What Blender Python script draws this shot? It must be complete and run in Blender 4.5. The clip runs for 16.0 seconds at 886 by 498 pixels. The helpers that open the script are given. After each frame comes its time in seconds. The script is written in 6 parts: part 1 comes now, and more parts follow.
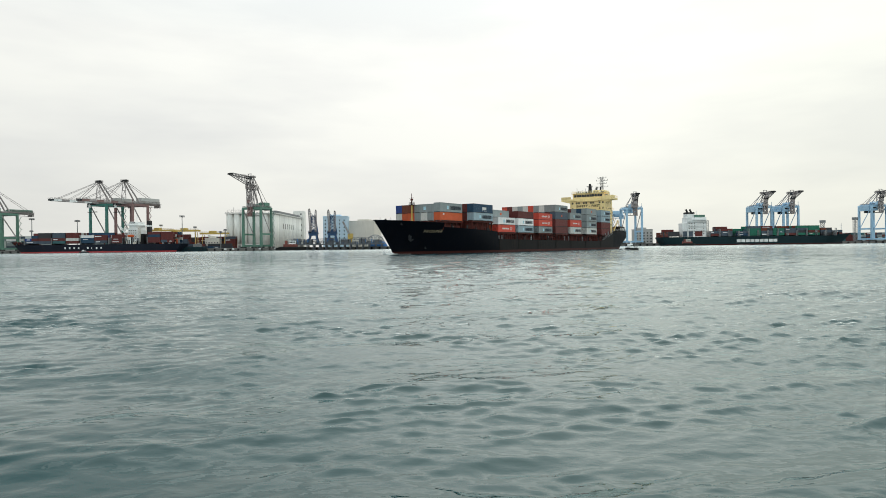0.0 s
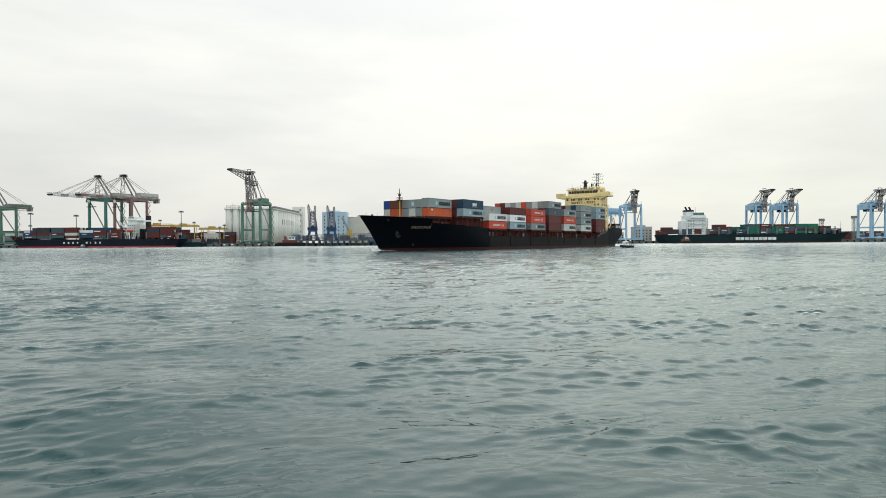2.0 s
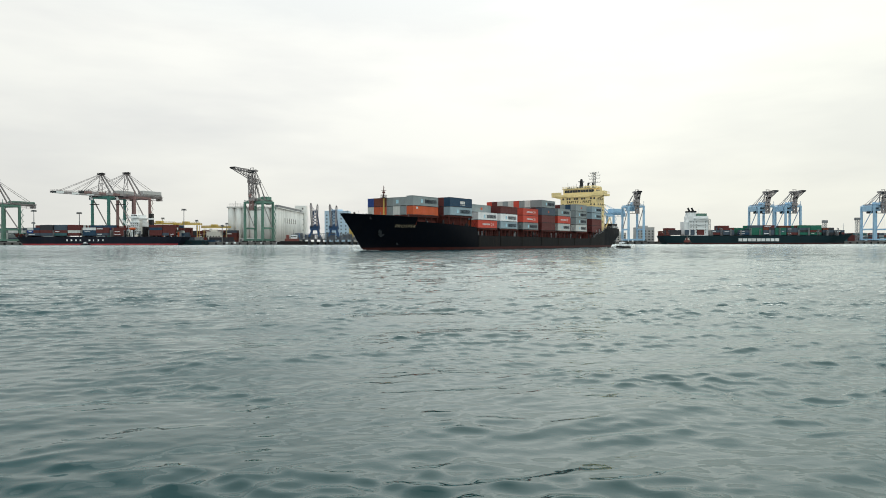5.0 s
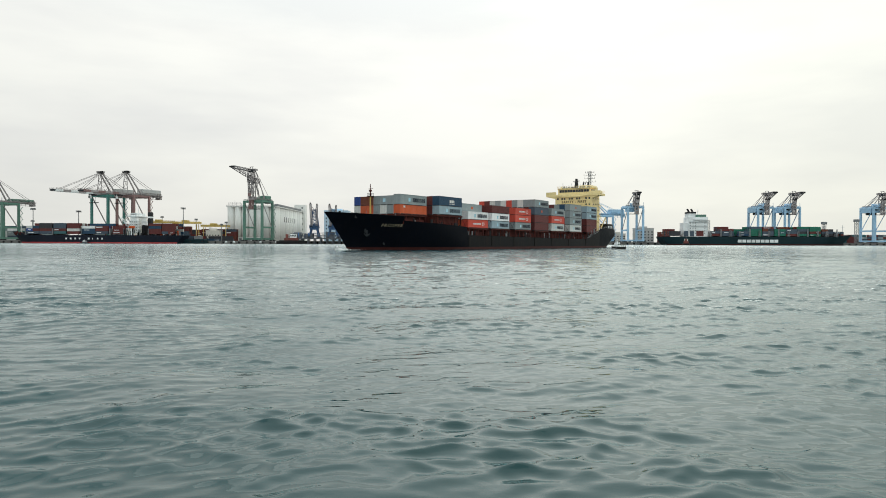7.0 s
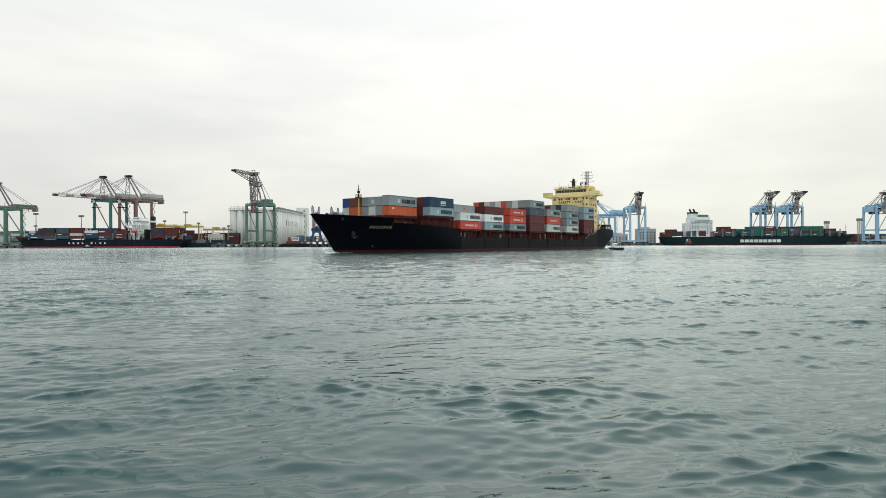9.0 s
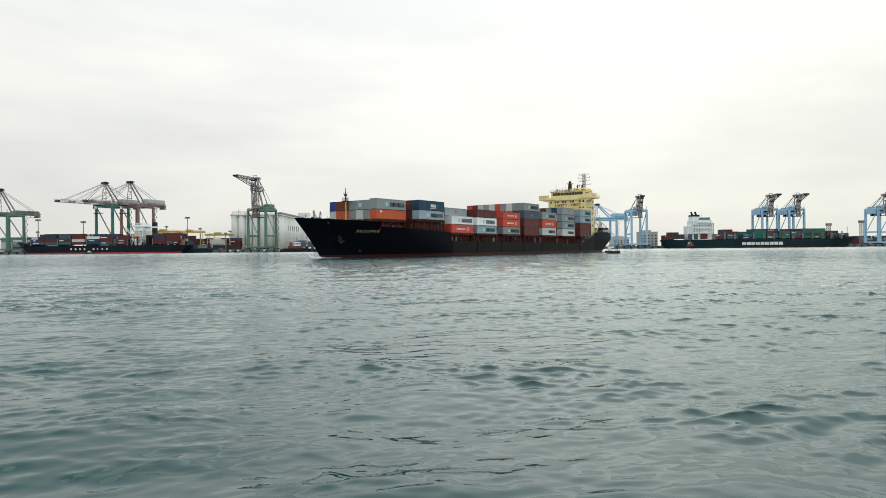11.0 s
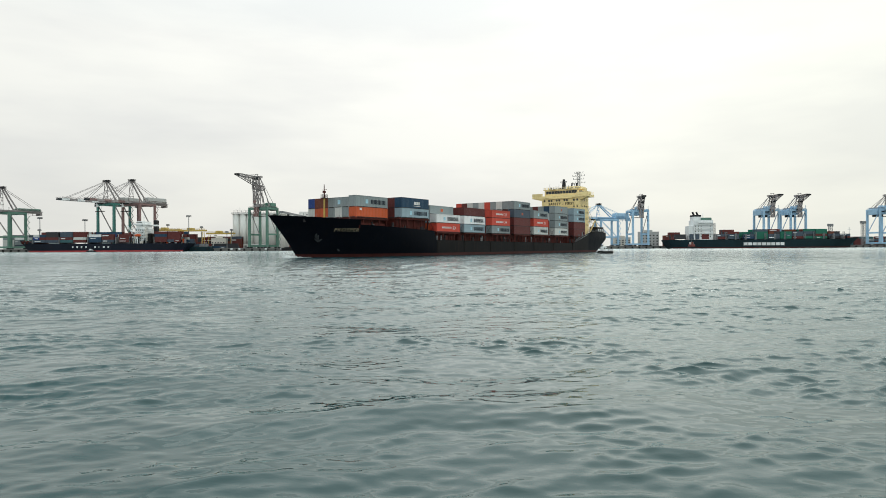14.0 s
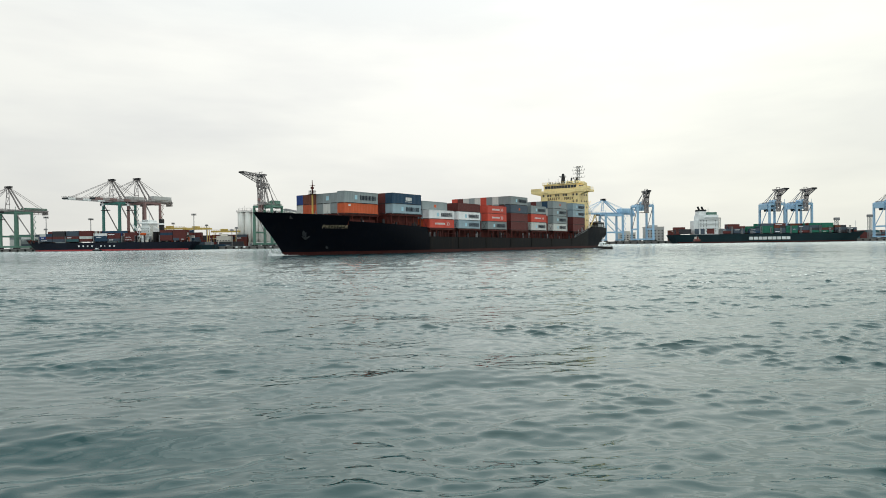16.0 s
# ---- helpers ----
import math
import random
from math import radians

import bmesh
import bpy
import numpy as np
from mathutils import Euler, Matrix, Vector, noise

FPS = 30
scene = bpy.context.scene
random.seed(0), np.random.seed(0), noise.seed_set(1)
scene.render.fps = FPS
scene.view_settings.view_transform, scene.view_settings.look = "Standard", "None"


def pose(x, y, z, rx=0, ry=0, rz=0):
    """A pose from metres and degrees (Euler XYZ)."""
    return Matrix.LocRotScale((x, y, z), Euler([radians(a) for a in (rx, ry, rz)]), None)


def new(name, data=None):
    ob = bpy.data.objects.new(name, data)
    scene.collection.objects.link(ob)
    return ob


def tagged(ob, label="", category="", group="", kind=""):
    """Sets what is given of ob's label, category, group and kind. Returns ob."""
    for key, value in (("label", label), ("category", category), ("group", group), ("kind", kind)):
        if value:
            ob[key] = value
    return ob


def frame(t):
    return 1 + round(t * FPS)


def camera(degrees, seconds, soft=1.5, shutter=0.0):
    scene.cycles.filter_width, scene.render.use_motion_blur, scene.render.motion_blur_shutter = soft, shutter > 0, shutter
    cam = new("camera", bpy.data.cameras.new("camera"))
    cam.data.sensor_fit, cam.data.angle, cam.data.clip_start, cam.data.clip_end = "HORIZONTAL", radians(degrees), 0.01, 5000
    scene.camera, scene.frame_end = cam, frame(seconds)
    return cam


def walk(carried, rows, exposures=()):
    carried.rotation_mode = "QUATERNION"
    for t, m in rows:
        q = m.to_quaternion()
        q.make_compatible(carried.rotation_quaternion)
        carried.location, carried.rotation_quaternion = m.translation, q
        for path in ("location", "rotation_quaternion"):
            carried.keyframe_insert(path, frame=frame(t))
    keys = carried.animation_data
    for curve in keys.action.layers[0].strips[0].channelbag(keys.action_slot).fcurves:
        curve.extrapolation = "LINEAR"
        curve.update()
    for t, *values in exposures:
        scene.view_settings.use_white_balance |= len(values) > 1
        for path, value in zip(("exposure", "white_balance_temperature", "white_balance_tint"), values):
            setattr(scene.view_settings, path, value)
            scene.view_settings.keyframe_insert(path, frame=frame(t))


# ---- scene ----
# ---------------------------------------------------------------- camera
EYE = 2.2
cam = camera(70.96, 16.0, soft=0.9)


def aim(yaw, pitch, lean):
    """Pose of the camera: degrees to the right, up, and of lean."""
    return pose(0, 0, EYE, 90 + pitch, 0, -yaw) @ pose(0, 0, 0, 0, 0, -lean)


walk(cam, [(t, aim(y, p, r)) for t, y, p, r in (
    (0, 0.062, -0.245, 0.669), (0.5, -0.005, -0.345, 0.68), (1, 0.076, -0.616, 0.398), (1.5, 0.103, -0.694, 0.33),
    (2, 0.136, -0.565, 0.391), (2.5, 0.087, -0.468, 0.237), (3, -0.046, -0.469, 0.289), (3.5, -0.032, -0.523, 0.116),
    (4, -0.088, -0.547, 0.2), (6.5, -0.003, -0.7, -0.19), (7, -0.002, -0.621, -0.191), (7.5, -0.008, -0.579, -0.11),
    (8, -0.085, -0.546, 0.152), (8.5, -0.216, -0.499, 0.279), (9, -0.201, -0.433, 0.223), (11.5, -0.298, -0.019, 0.601),
    (12, -0.191, -0.018, 0.608), (12.5, -0.106, 0.082, 0.338), (13, -0.324, 0.133, 0.286), (13.5, -0.302, 0.019, 0.252),
    (14, -0.445, -0.12, 0.311), (14.5, -0.664, -0.245, 0.402), (15, -0.634, -0.416, 0.347), (15.5, -0.735, -0.52, 0.517),
    (16, -0.871, -0.437, 0.71))])

# ---------------------------------------------------------------- world and light
SUN_TURN, SUN_HIGH = 12.0, 48.0  # degrees to the right of +y, and above the horizon


def make_world():
    w = bpy.data.worlds.new("overcast")
    scene.world = w
    w.use_nodes = True
    nt = w.node_tree
    nt.nodes.clear()
    n, li = nt.nodes.new, nt.links.new
    sky = n("ShaderNodeTexSky")
    sky.sky_type, sky.sun_disc = "NISHITA", False
    sky.sun_elevation, sky.sun_rotation = radians(SUN_HIGH), radians(SUN_TURN)
    sky.dust_density = 4.0
    tc = n("ShaderNodeTexCoord")
    mp = n("ShaderNodeMapping")
    mp.inputs["Scale"].default_value = (1.0, 1.0, 4.2)
    li(tc.outputs["Generated"], mp.inputs["Vector"])
    nz = n("ShaderNodeTexNoise")
    nz.inputs["Scale"].default_value, nz.inputs["Detail"].default_value = 2.3, 5.0
    nz.inputs["Roughness"].default_value = 0.5
    li(mp.outputs["Vector"], nz.inputs["Vector"])
    ramp = n("ShaderNodeValToRGB")
    e = ramp.color_ramp.elements
    e[0].position, e[0].color = 0.38, (0.85, 0.86, 0.832, 1)
    e[1].position, e[1].color = 0.60, (0.985, 0.99, 0.93, 1)
    li(nz.outputs["Fac"], ramp.inputs["Fac"])
    # the cloud deck is brighter higher up and towards the veiled sun
    sep = n("ShaderNodeSeparateXYZ")
    li(tc.outputs["Generated"], sep.inputs["Vector"])
    up = n("ShaderNodeMapRange")
    up.inputs["From Min"].default_value, up.inputs["From Max"].default_value = 0.0, 0.36
    up.inputs["To Min"].default_value, up.inputs["To Max"].default_value = 8.75, 11.2
    li(sep.outputs["Z"], up.inputs["Value"])
    side = n("ShaderNodeMapRange")
    side.inputs["From Min"].default_value, side.inputs["From Max"].default_value = -0.75, 0.2
    side.inputs["To Min"].default_value, side.inputs["To Max"].default_value = 0.87, 1.0
    li(sep.outputs["X"], side.inputs["Value"])
    mul = n("ShaderNodeMath")
    mul.operation = "MULTIPLY"
    li(up.outputs["Result"], mul.inputs[0])
    li(side.outputs["Result"], mul.inputs[1])
    sc = n("ShaderNodeVectorMath")
    sc.operation = "SCALE"
    li(ramp.outputs["Color"], sc.inputs[0])
    li(mul.outputs["Value"], sc.inputs["Scale"])
    # warmer low in the east, cooler towards the zenith
    def tint(source, axis, lo, hi, a, b):
        rg, mxc, mu = n("ShaderNodeMapRange"), n("ShaderNodeMix"), n("ShaderNodeVectorMath")
        rg.inputs["From Min"].default_value, rg.inputs["From Max"].default_value = lo, hi
        li(sep.outputs[axis], rg.inputs["Value"])
        mxc.data_type = "RGBA"
        mxc.inputs["A"].default_value, mxc.inputs["B"].default_value = (*a, 1), (*b, 1)
        li(rg.outputs["Result"], mxc.inputs["Factor"])
        mu.operation = "MULTIPLY"
        li(source, mu.inputs[0])
        li(mxc.outputs["Result"], mu.inputs[1])
        return mu.outputs["Vector"]

    clouds = tint(sc.outputs["Vector"], "X", 0.0, 0.5, (1, 1, 1), (1.0, 1.005, 0.965))
    clouds = tint(clouds, "Z", 0.30, 0.62, (1, 1, 1), (0.82, 0.96, 1.04))
    mix = n("ShaderNodeMix")
    mix.data_type = "RGBA"
    mix.inputs["Factor"].default_value = 0.93
    li(sky.outputs["Color"], mix.inputs["A"])
    li(clouds, mix.inputs["B"])
    bg = n("ShaderNodeBackground")
    bg.inputs["Strength"].default_value = 0.105
    li(mix.outputs["Result"], bg.inputs["Color"])
    li(bg.outputs["Background"], n("ShaderNodeOutputWorld").inputs["Surface"])


make_world()
sun = new("sun", bpy.data.lights.new("sun", "SUN"))
sun.data.energy, sun.data.angle, sun.data.color = 0.7, radians(70), (1.0, 0.96, 0.9)
sun.matrix_basis = pose(0, 0, 100, 90 - SUN_HIGH, 0, 180 - SUN_TURN)
scene.view_settings.exposure = 0.0

# ---------------------------------------------------------------- materials


def links(m):
    nt = m.node_tree
    return nt.nodes.new, nt.links.new, nt.nodes["Principled BSDF"]


def paint(name, col, rough=0.55, metal=0.0, var=0.22, scale=0.35, streak=0.0, rust=(0.12, 0.055, 0.03), vary=0.12, bump=0.0, gloss=0.3):
    """Weathered paint: blotches, fine grain, streaks that run down, and a tone of its own for each object."""
    m = bpy.data.materials.new(name)
    m.use_nodes = True
    n, li, b = links(m)
    tc = n("ShaderNodeTexCoord")
    big, fine = n("ShaderNodeTexNoise"), n("ShaderNodeTexNoise")
    big.inputs["Scale"].default_value, big.inputs["Detail"].default_value = scale, 4
    fine.inputs["Scale"].default_value, fine.inputs["Detail"].default_value = scale * 9, 5
    li(tc.outputs["Object"], big.inputs["Vector"])
    li(tc.outputs["Object"], fine.inputs["Vector"])
    add = n("ShaderNodeMath")
    add.operation = "ADD"
    li(big.outputs["Fac"], add.inputs[0])
    li(fine.outputs["Fac"], add.inputs[1])
    info = n("ShaderNodeObjectInfo")
    rnd = n("ShaderNodeMapRange")
    rnd.inputs["To Min"].default_value, rnd.inputs["To Max"].default_value = -vary, vary
    li(info.outputs["Random"], rnd.inputs["Value"])
    tone = n("ShaderNodeMapRange")
    tone.inputs["From Min"].default_value, tone.inputs["From Max"].default_value = 0.6, 1.4
    tone.inputs["To Min"].default_value, tone.inputs["To Max"].default_value = 1 - var, 1 + var
    li(add.outputs[0], tone.inputs["Value"])
    geo, isl = n("ShaderNodeNewGeometry"), n("ShaderNodeMapRange")
    isl.inputs["To Min"].default_value, isl.inputs["To Max"].default_value = -vary * 0.6, vary * 0.6
    li(geo.outputs["Random Per Island"], isl.inputs["Value"])
    both, sm = n("ShaderNodeMath"), n("ShaderNodeMath")
    both.operation = sm.operation = "ADD"
    li(rnd.outputs["Result"], both.inputs[0])
    li(isl.outputs["Result"], both.inputs[1])
    li(tone.outputs["Result"], sm.inputs[0])
    li(both.outputs[0], sm.inputs[1])
    sc = n("ShaderNodeVectorMath")
    sc.operation = "SCALE"
    sc.inputs[0].default_value = col
    li(sm.outputs[0], sc.inputs["Scale"])
    out = sc.outputs["Vector"]
    if streak > 0:
        mp = n("ShaderNodeMapping")
        mp.inputs["Scale"].default_value = (1.6, 1.6, 0.09)
        st = n("ShaderNodeTexNoise")
        st.inputs["Scale"].default_value, st.inputs["Detail"].default_value = 1.0, 4
        li(tc.outputs["Object"], mp.inputs["Vector"])
        li(mp.outputs["Vector"], st.inputs["Vector"])
        rg = n("ShaderNodeMapRange")
        rg.inputs["From Min"].default_value, rg.inputs["From Max"].default_value = 0.52, 0.72
        rg.inputs["To Max"].default_value = streak
        li(st.outputs["Fac"], rg.inputs["Value"])
        mx = n("ShaderNodeMix")
        mx.data_type = "RGBA"
        mx.inputs["B"].default_value = (*rust, 1)
        li(rg.outputs["Result"], mx.inputs["Factor"])
        li(out, mx.inputs["A"])
        out = mx.outputs["Result"]
    li(out, b.inputs["Base Color"])
    b.inputs["Metallic"].default_value = metal
    b.inputs["Specular IOR Level"].default_value = gloss
    rr = n("ShaderNodeMapRange")
    rr.inputs["To Min"].default_value, rr.inputs["To Max"].default_value = max(0.05, rough - 0.12), min(1, rough + 0.12)
    li(fine.outputs["Fac"], rr.inputs["Value"])
    li(rr.outputs["Result"], b.inputs["Roughness"])
    if bump:
        bp = n("ShaderNodeBump")
        bp.inputs["Strength"].default_value, bp.inputs["Distance"].default_value = bump, 0.05
        li(fine.outputs["Fac"], bp.inputs["Height"])
        li(bp.outputs["Normal"], b.inputs["Normal"])
    return m


def glass(name, col=(0.015, 0.02, 0.025)):
    m = bpy.data.materials.new(name)
    m.use_nodes = True
    b = m.node_tree.nodes["Principled BSDF"]
    b.inputs["Base Color"].default_value = (*col, 1)
    b.inputs["Roughness"].default_value = 0.06
    return m


def sea():
    """Harbour water: murky green body, sharp reflections, ripples that gusts make stronger and weaker."""
    m = bpy.data.materials.new("harbour_water")
    m.use_nodes = True
    n, li, b = links(m)
    tc = n("ShaderNodeTexCoord")

    def noise_at(scale, stretch, turn, detail, warp=0.0):
        mp = n("ShaderNodeMapping")
        mp.inputs["Rotation"].default_value = (0, 0, turn)
        mp.inputs["Scale"].default_value = (scale, scale * stretch, scale)
        nz = n("ShaderNodeTexNoise")
        nz.inputs["Scale"].default_value, nz.inputs["Detail"].default_value = 1.0, detail
        nz.inputs["Distortion"].default_value = warp
        li(tc.outputs["Object"], mp.inputs["Vector"])
        li(mp.outputs["Vector"], nz.inputs["Vector"])
        return nz.outputs["Fac"]

    rp = n("ShaderNodeValToRGB")
    rp.color_ramp.elements[0].position, rp.color_ramp.elements[0].color = 0.3, (0.010, 0.043, 0.045, 1)
    rp.color_ramp.elements[1].position, rp.color_ramp.elements[1].color = 0.7, (0.017, 0.058, 0.059, 1)
    li(noise_at(0.05, 1.0, 0, 4), rp.inputs["Fac"])
    b.inputs["Specular IOR Level"].default_value = 0.0
    b.inputs["Roughness"].default_value = 0.9
    skin, fres, mixer = n("ShaderNodeBsdfGlossy"), n("ShaderNodeFresnel"), n("ShaderNodeMixShader")
    skin.inputs["Color"].default_value = (0.93, 0.995, 1.0, 1)
    fres.inputs["IOR"].default_value = 1.33
    li(fres.outputs["Fac"], mixer.inputs["Fac"])
    li(b.outputs["BSDF"], mixer.inputs[1])
    li(skin.outputs["BSDF"], mixer.inputs[2])
    li(mixer.outputs["Shader"], m.node_tree.nodes["Material Output"].inputs["Surface"])
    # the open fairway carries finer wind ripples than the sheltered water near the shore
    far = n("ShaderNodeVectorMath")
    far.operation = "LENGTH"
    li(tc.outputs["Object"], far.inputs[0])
    deep, hue = n("ShaderNodeMapRange"), n("ShaderNodeMix")  # far water's bluish sky sheen, put into the body colour by distance
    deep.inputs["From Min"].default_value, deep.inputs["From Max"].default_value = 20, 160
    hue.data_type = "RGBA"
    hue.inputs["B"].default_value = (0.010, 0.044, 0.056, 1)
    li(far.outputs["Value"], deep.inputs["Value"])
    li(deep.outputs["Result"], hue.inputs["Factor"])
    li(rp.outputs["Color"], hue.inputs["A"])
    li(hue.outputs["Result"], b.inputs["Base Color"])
    wind = n("ShaderNodeMapRange")
    wind.inputs["From Min"].default_value, wind.inputs["From Max"].default_value = 22, 420
    wind.inputs["To Min"].default_value, wind.inputs["To Max"].default_value = 0.008, 0.22
    li(far.outputs["Value"], wind.inputs["Value"])
    li(wind.outputs["Result"], skin.inputs["Roughness"])
    gust = n("ShaderNodeMapRange")
    gust.inputs["From Min"].default_value, gust.inputs["From Max"].default_value = 0.32, 0.68
    gust.inputs["To Min"].default_value, gust.inputs["To Max"].default_value = 0.55, 1.0
    li(noise_at(0.022, 3.2, 0.12, 5), gust.inputs["Value"])
    lee, rough = n("ShaderNodeMapRange"), n("ShaderNodeMath")
    lee.inputs["From Min"].default_value, lee.inputs["From Max"].default_value = 10, 120
    lee.inputs["To Min"].default_value, lee.inputs["To Max"].default_value = 0.2, 3.2
    rough.operation = "MULTIPLY"
    li(far.outputs["Value"], lee.inputs["Value"])
    li(lee.outputs["Result"], rough.inputs[0])
    li(gust.outputs["Result"], rough.inputs[1])
    last = None
    for scale, stretch, turn, dist in ((1.3, 1.5, -0.2, 0.03), (3.4, 1.4, -0.3, 0.03), (8.0, 1.5, 0.2, 0.010)):
        bp = n("ShaderNodeBump")
        bp.inputs["Distance"].default_value = dist
        li(rough.outputs["Value"], bp.inputs["Strength"])
        li(noise_at(scale, stretch, turn, 2.0, 0.4), bp.inputs["Height"])
        if last:
            li(last, bp.inputs["Normal"])
        last = bp.outputs["Normal"]
    li(last, skin.inputs["Normal"])
    li(last, fres.inputs["Normal"])
    return m


M_WATER = sea()
M_FOAM = paint("sea_foam", (0.86, 0.88, 0.88), 0.8, var=0.3, scale=2.0)
M_HULL = paint("black_hull_paint", (0.0028, 0.0042, 0.0075), 0.6, gloss=0.06, var=0.35, scale=0.06, streak=0.35, rust=(0.011, 0.009, 0.009))
M_SIDE = paint("scuffed_black_side_paint", (0.0075, 0.0075, 0.0085), 0.6, gloss=0.1, var=0.45, scale=0.12, streak=0.7, rust=(0.022, 0.015, 0.012))
M_STRAKE = paint("rust_streaked_black_paint", (0.012, 0.011, 0.011), 0.65, gloss=0.08, var=0.4, scale=0.1, streak=0.6, rust=(0.035, 0.024, 0.018))
# dark steel of fittings; on container bottom rails, painted shade of the tier gaps
M_STEELSHADE = paint("dark_steel_and_gap_shade", (0.035, 0.032, 0.033), 0.7, gloss=0.15, var=0.4, scale=0.8)
M_BOOT = paint("red_boot_topping", (0.055, 0.014, 0.012), 0.65, gloss=0.15, var=0.4, scale=0.3, streak=0.5, rust=(0.03, 0.015, 0.012))
M_DECKRED = paint("oxide_red_steel", (0.085, 0.021, 0.017), 0.7, gloss=0.15, var=0.5, scale=0.5, streak=0.6, rust=(0.03, 0.014, 0.011))
M_CREAM = paint("cream_yellow_paint", (0.90, 0.71, 0.35), 0.5, var=0.08, scale=0.25, streak=0.25, rust=(0.45, 0.28, 0.10))
M_WINDOW = glass("dark_window_glass")
M_DARK = paint("soot_black_paint", (0.016, 0.016, 0.018), 0.6, var=0.3)
M_STEEL = paint("weathered_grey_steel", (0.22, 0.23, 0.24), 0.55, var=0.25, scale=0.6, streak=0.3)
M_ANCHOR = paint("dull_dark_grey_steel", (0.035, 0.04, 0.045), 0.6, var=0.3, gloss=0.15)
M_LETTER = paint("cream_lettering", (0.40, 0.33, 0.22), 0.6, var=0.5, scale=1.2, streak=0.8, rust=(0.03, 0.025, 0.02))
M_SIGN = paint("brown_black_lettering", (0.05, 0.03, 0.015), 0.6)
M_WHITE = paint("white_ship_paint", (0.84, 0.86, 0.86), 0.5, var=0.07, scale=0.2, streak=0.2, rust=(0.45, 0.33, 0.22))
M_BLUEHULL = paint("dark_blue_hull_paint", (0.010, 0.014, 0.024), 0.5, gloss=0.1, var=0.35, scale=0.1, streak=0.3, rust=(0.04, 0.025, 0.02))
M_GREENHULL = paint("dark_green_hull_paint", (0.009, 0.026, 0.032), 0.5, gloss=0.1, var=0.35, scale=0.1, streak=0.3, rust=(0.03, 0.025, 0.02))
M_REDBOOT = paint("bright_red_boot_topping", (0.42, 0.05, 0.055), 0.6, var=0.2, scale=0.2)
M_TEAL = paint("teal_green_crane_paint", (0.07, 0.23, 0.20), 0.5, var=0.2, scale=0.2, streak=0.3)
M_GREEN = paint("pale_green_crane_paint", (0.115, 0.235, 0.185), 0.5, var=0.2, scale=0.2, streak=0.3)
M_CRANERED = paint("faded_red_crane_paint", (0.25, 0.155, 0.148), 0.55, var=0.3, scale=0.3, streak=0.3)
M_CRANEGREY = paint("dusty_grey_crane_paint", (0.34, 0.31, 0.31), 0.55, var=0.3, scale=0.3, streak=0.3)
M_SKYBLUE = paint("sky_blue_crane_paint", (0.36, 0.57, 0.76), 0.5, var=0.14, scale=0.2, streak=0.25, rust=(0.25, 0.28, 0.30))
M_NAVY = paint("navy_crane_paint", (0.035, 0.09, 0.20), 0.5, var=0.25, scale=0.4, streak=0.3)
M_YELLOW = paint("machine_yellow_paint", (0.62, 0.44, 0.12), 0.5, var=0.2, scale=0.4, streak=0.2)
M_CONCRETE = paint("quay_concrete", (0.20, 0.195, 0.185), 0.85, var=0.3, scale=0.15, streak=0.6, rust=(0.07, 0.06, 0.05), bump=0.3)
M_SILO = paint("chalky_silo_concrete", (0.76, 0.75, 0.72), 0.8, var=0.08, scale=0.12, streak=0.35, rust=(0.42, 0.41, 0.38))
M_PALEBLUE = paint("pale_blue_cladding", (0.50, 0.65, 0.78), 0.7, var=0.08, scale=0.1)
M_STONE = paint("cream_render", (0.70, 0.66, 0.60), 0.8, var=0.1, scale=0.1, streak=0.3, rust=(0.4, 0.36, 0.3))
M_OFFICE = paint("pale_grey_render", (0.50, 0.50, 0.49), 0.8, var=0.1, scale=0.1, streak=0.3, rust=(0.3, 0.29, 0.27))
M_RUBBER = paint("black_rubber", (0.02, 0.02, 0.02), 0.8)
M_ORANGE = paint("safety_orange_paint", (0.62, 0.11, 0.03), 0.5, var=0.15)
M_TUGRED = paint("faded_tug_red_paint", (0.19, 0.06, 0.05), 0.5, var=0.3)
M_PIER = paint("dark_pier_steel", (0.13, 0.145, 0.165), 0.7, var=0.4, scale=0.4, streak=0.4)
M_TARP = paint("blue_tarpaulin", (0.05, 0.17, 0.42), 0.7, var=0.25, scale=0.5)
M_LAMPGLASS = glass("floodlight_glass", (0.3, 0.3, 0.3))

BOXES = {
    "grey": ((0.21, 0.24, 0.245), "grey"), "pale": ((0.48, 0.49, 0.47), "pale grey"), "white": ((0.80, 0.81, 0.80), "white"),
    "bluegrey": ((0.24, 0.315, 0.355), "blue-grey"), "red": ((0.46, 0.058, 0.036), "bright red"), "orange": ((0.44, 0.082, 0.028), "orange"),
    "brown": ((0.098, 0.021, 0.019), "brown-red"), "navy": ((0.013, 0.043, 0.082), "navy blue"), "blue": ((0.012, 0.04, 0.17), "deep blue"),
    "rust": ((0.115, 0.031, 0.016), "rust-brown"), "slate": ((0.05, 0.07, 0.095), "slate blue"), "green": ((0.012, 0.115, 0.075), "green"),
    "black": ((0.03, 0.03, 0.035), "nearly black"), "teal": ((0.035, 0.10, 0.11), "teal"),
}
M_BOX = {k: paint("container_paint_" + k, tuple(min(0.86, 1.32 * x) for x in c), 0.5, var=0.16, scale=0.5, streak=0.22, rust=tuple(0.6 * x + 0.02 for x in c), vary=0.10) for k, (c, _) in BOXES.items()}
M_BARS = {"dark": paint("dark_bars", (0.012, 0.02, 0.035), 0.6, vary=0), "pale": paint("pale_bars", (0.75, 0.74, 0.72), 0.6, vary=0),
          "sky": paint("light_blue_emblem", (0.42, 0.66, 0.76), 0.5, vary=0)}

# ---------------------------------------------------------------- mesh helpers


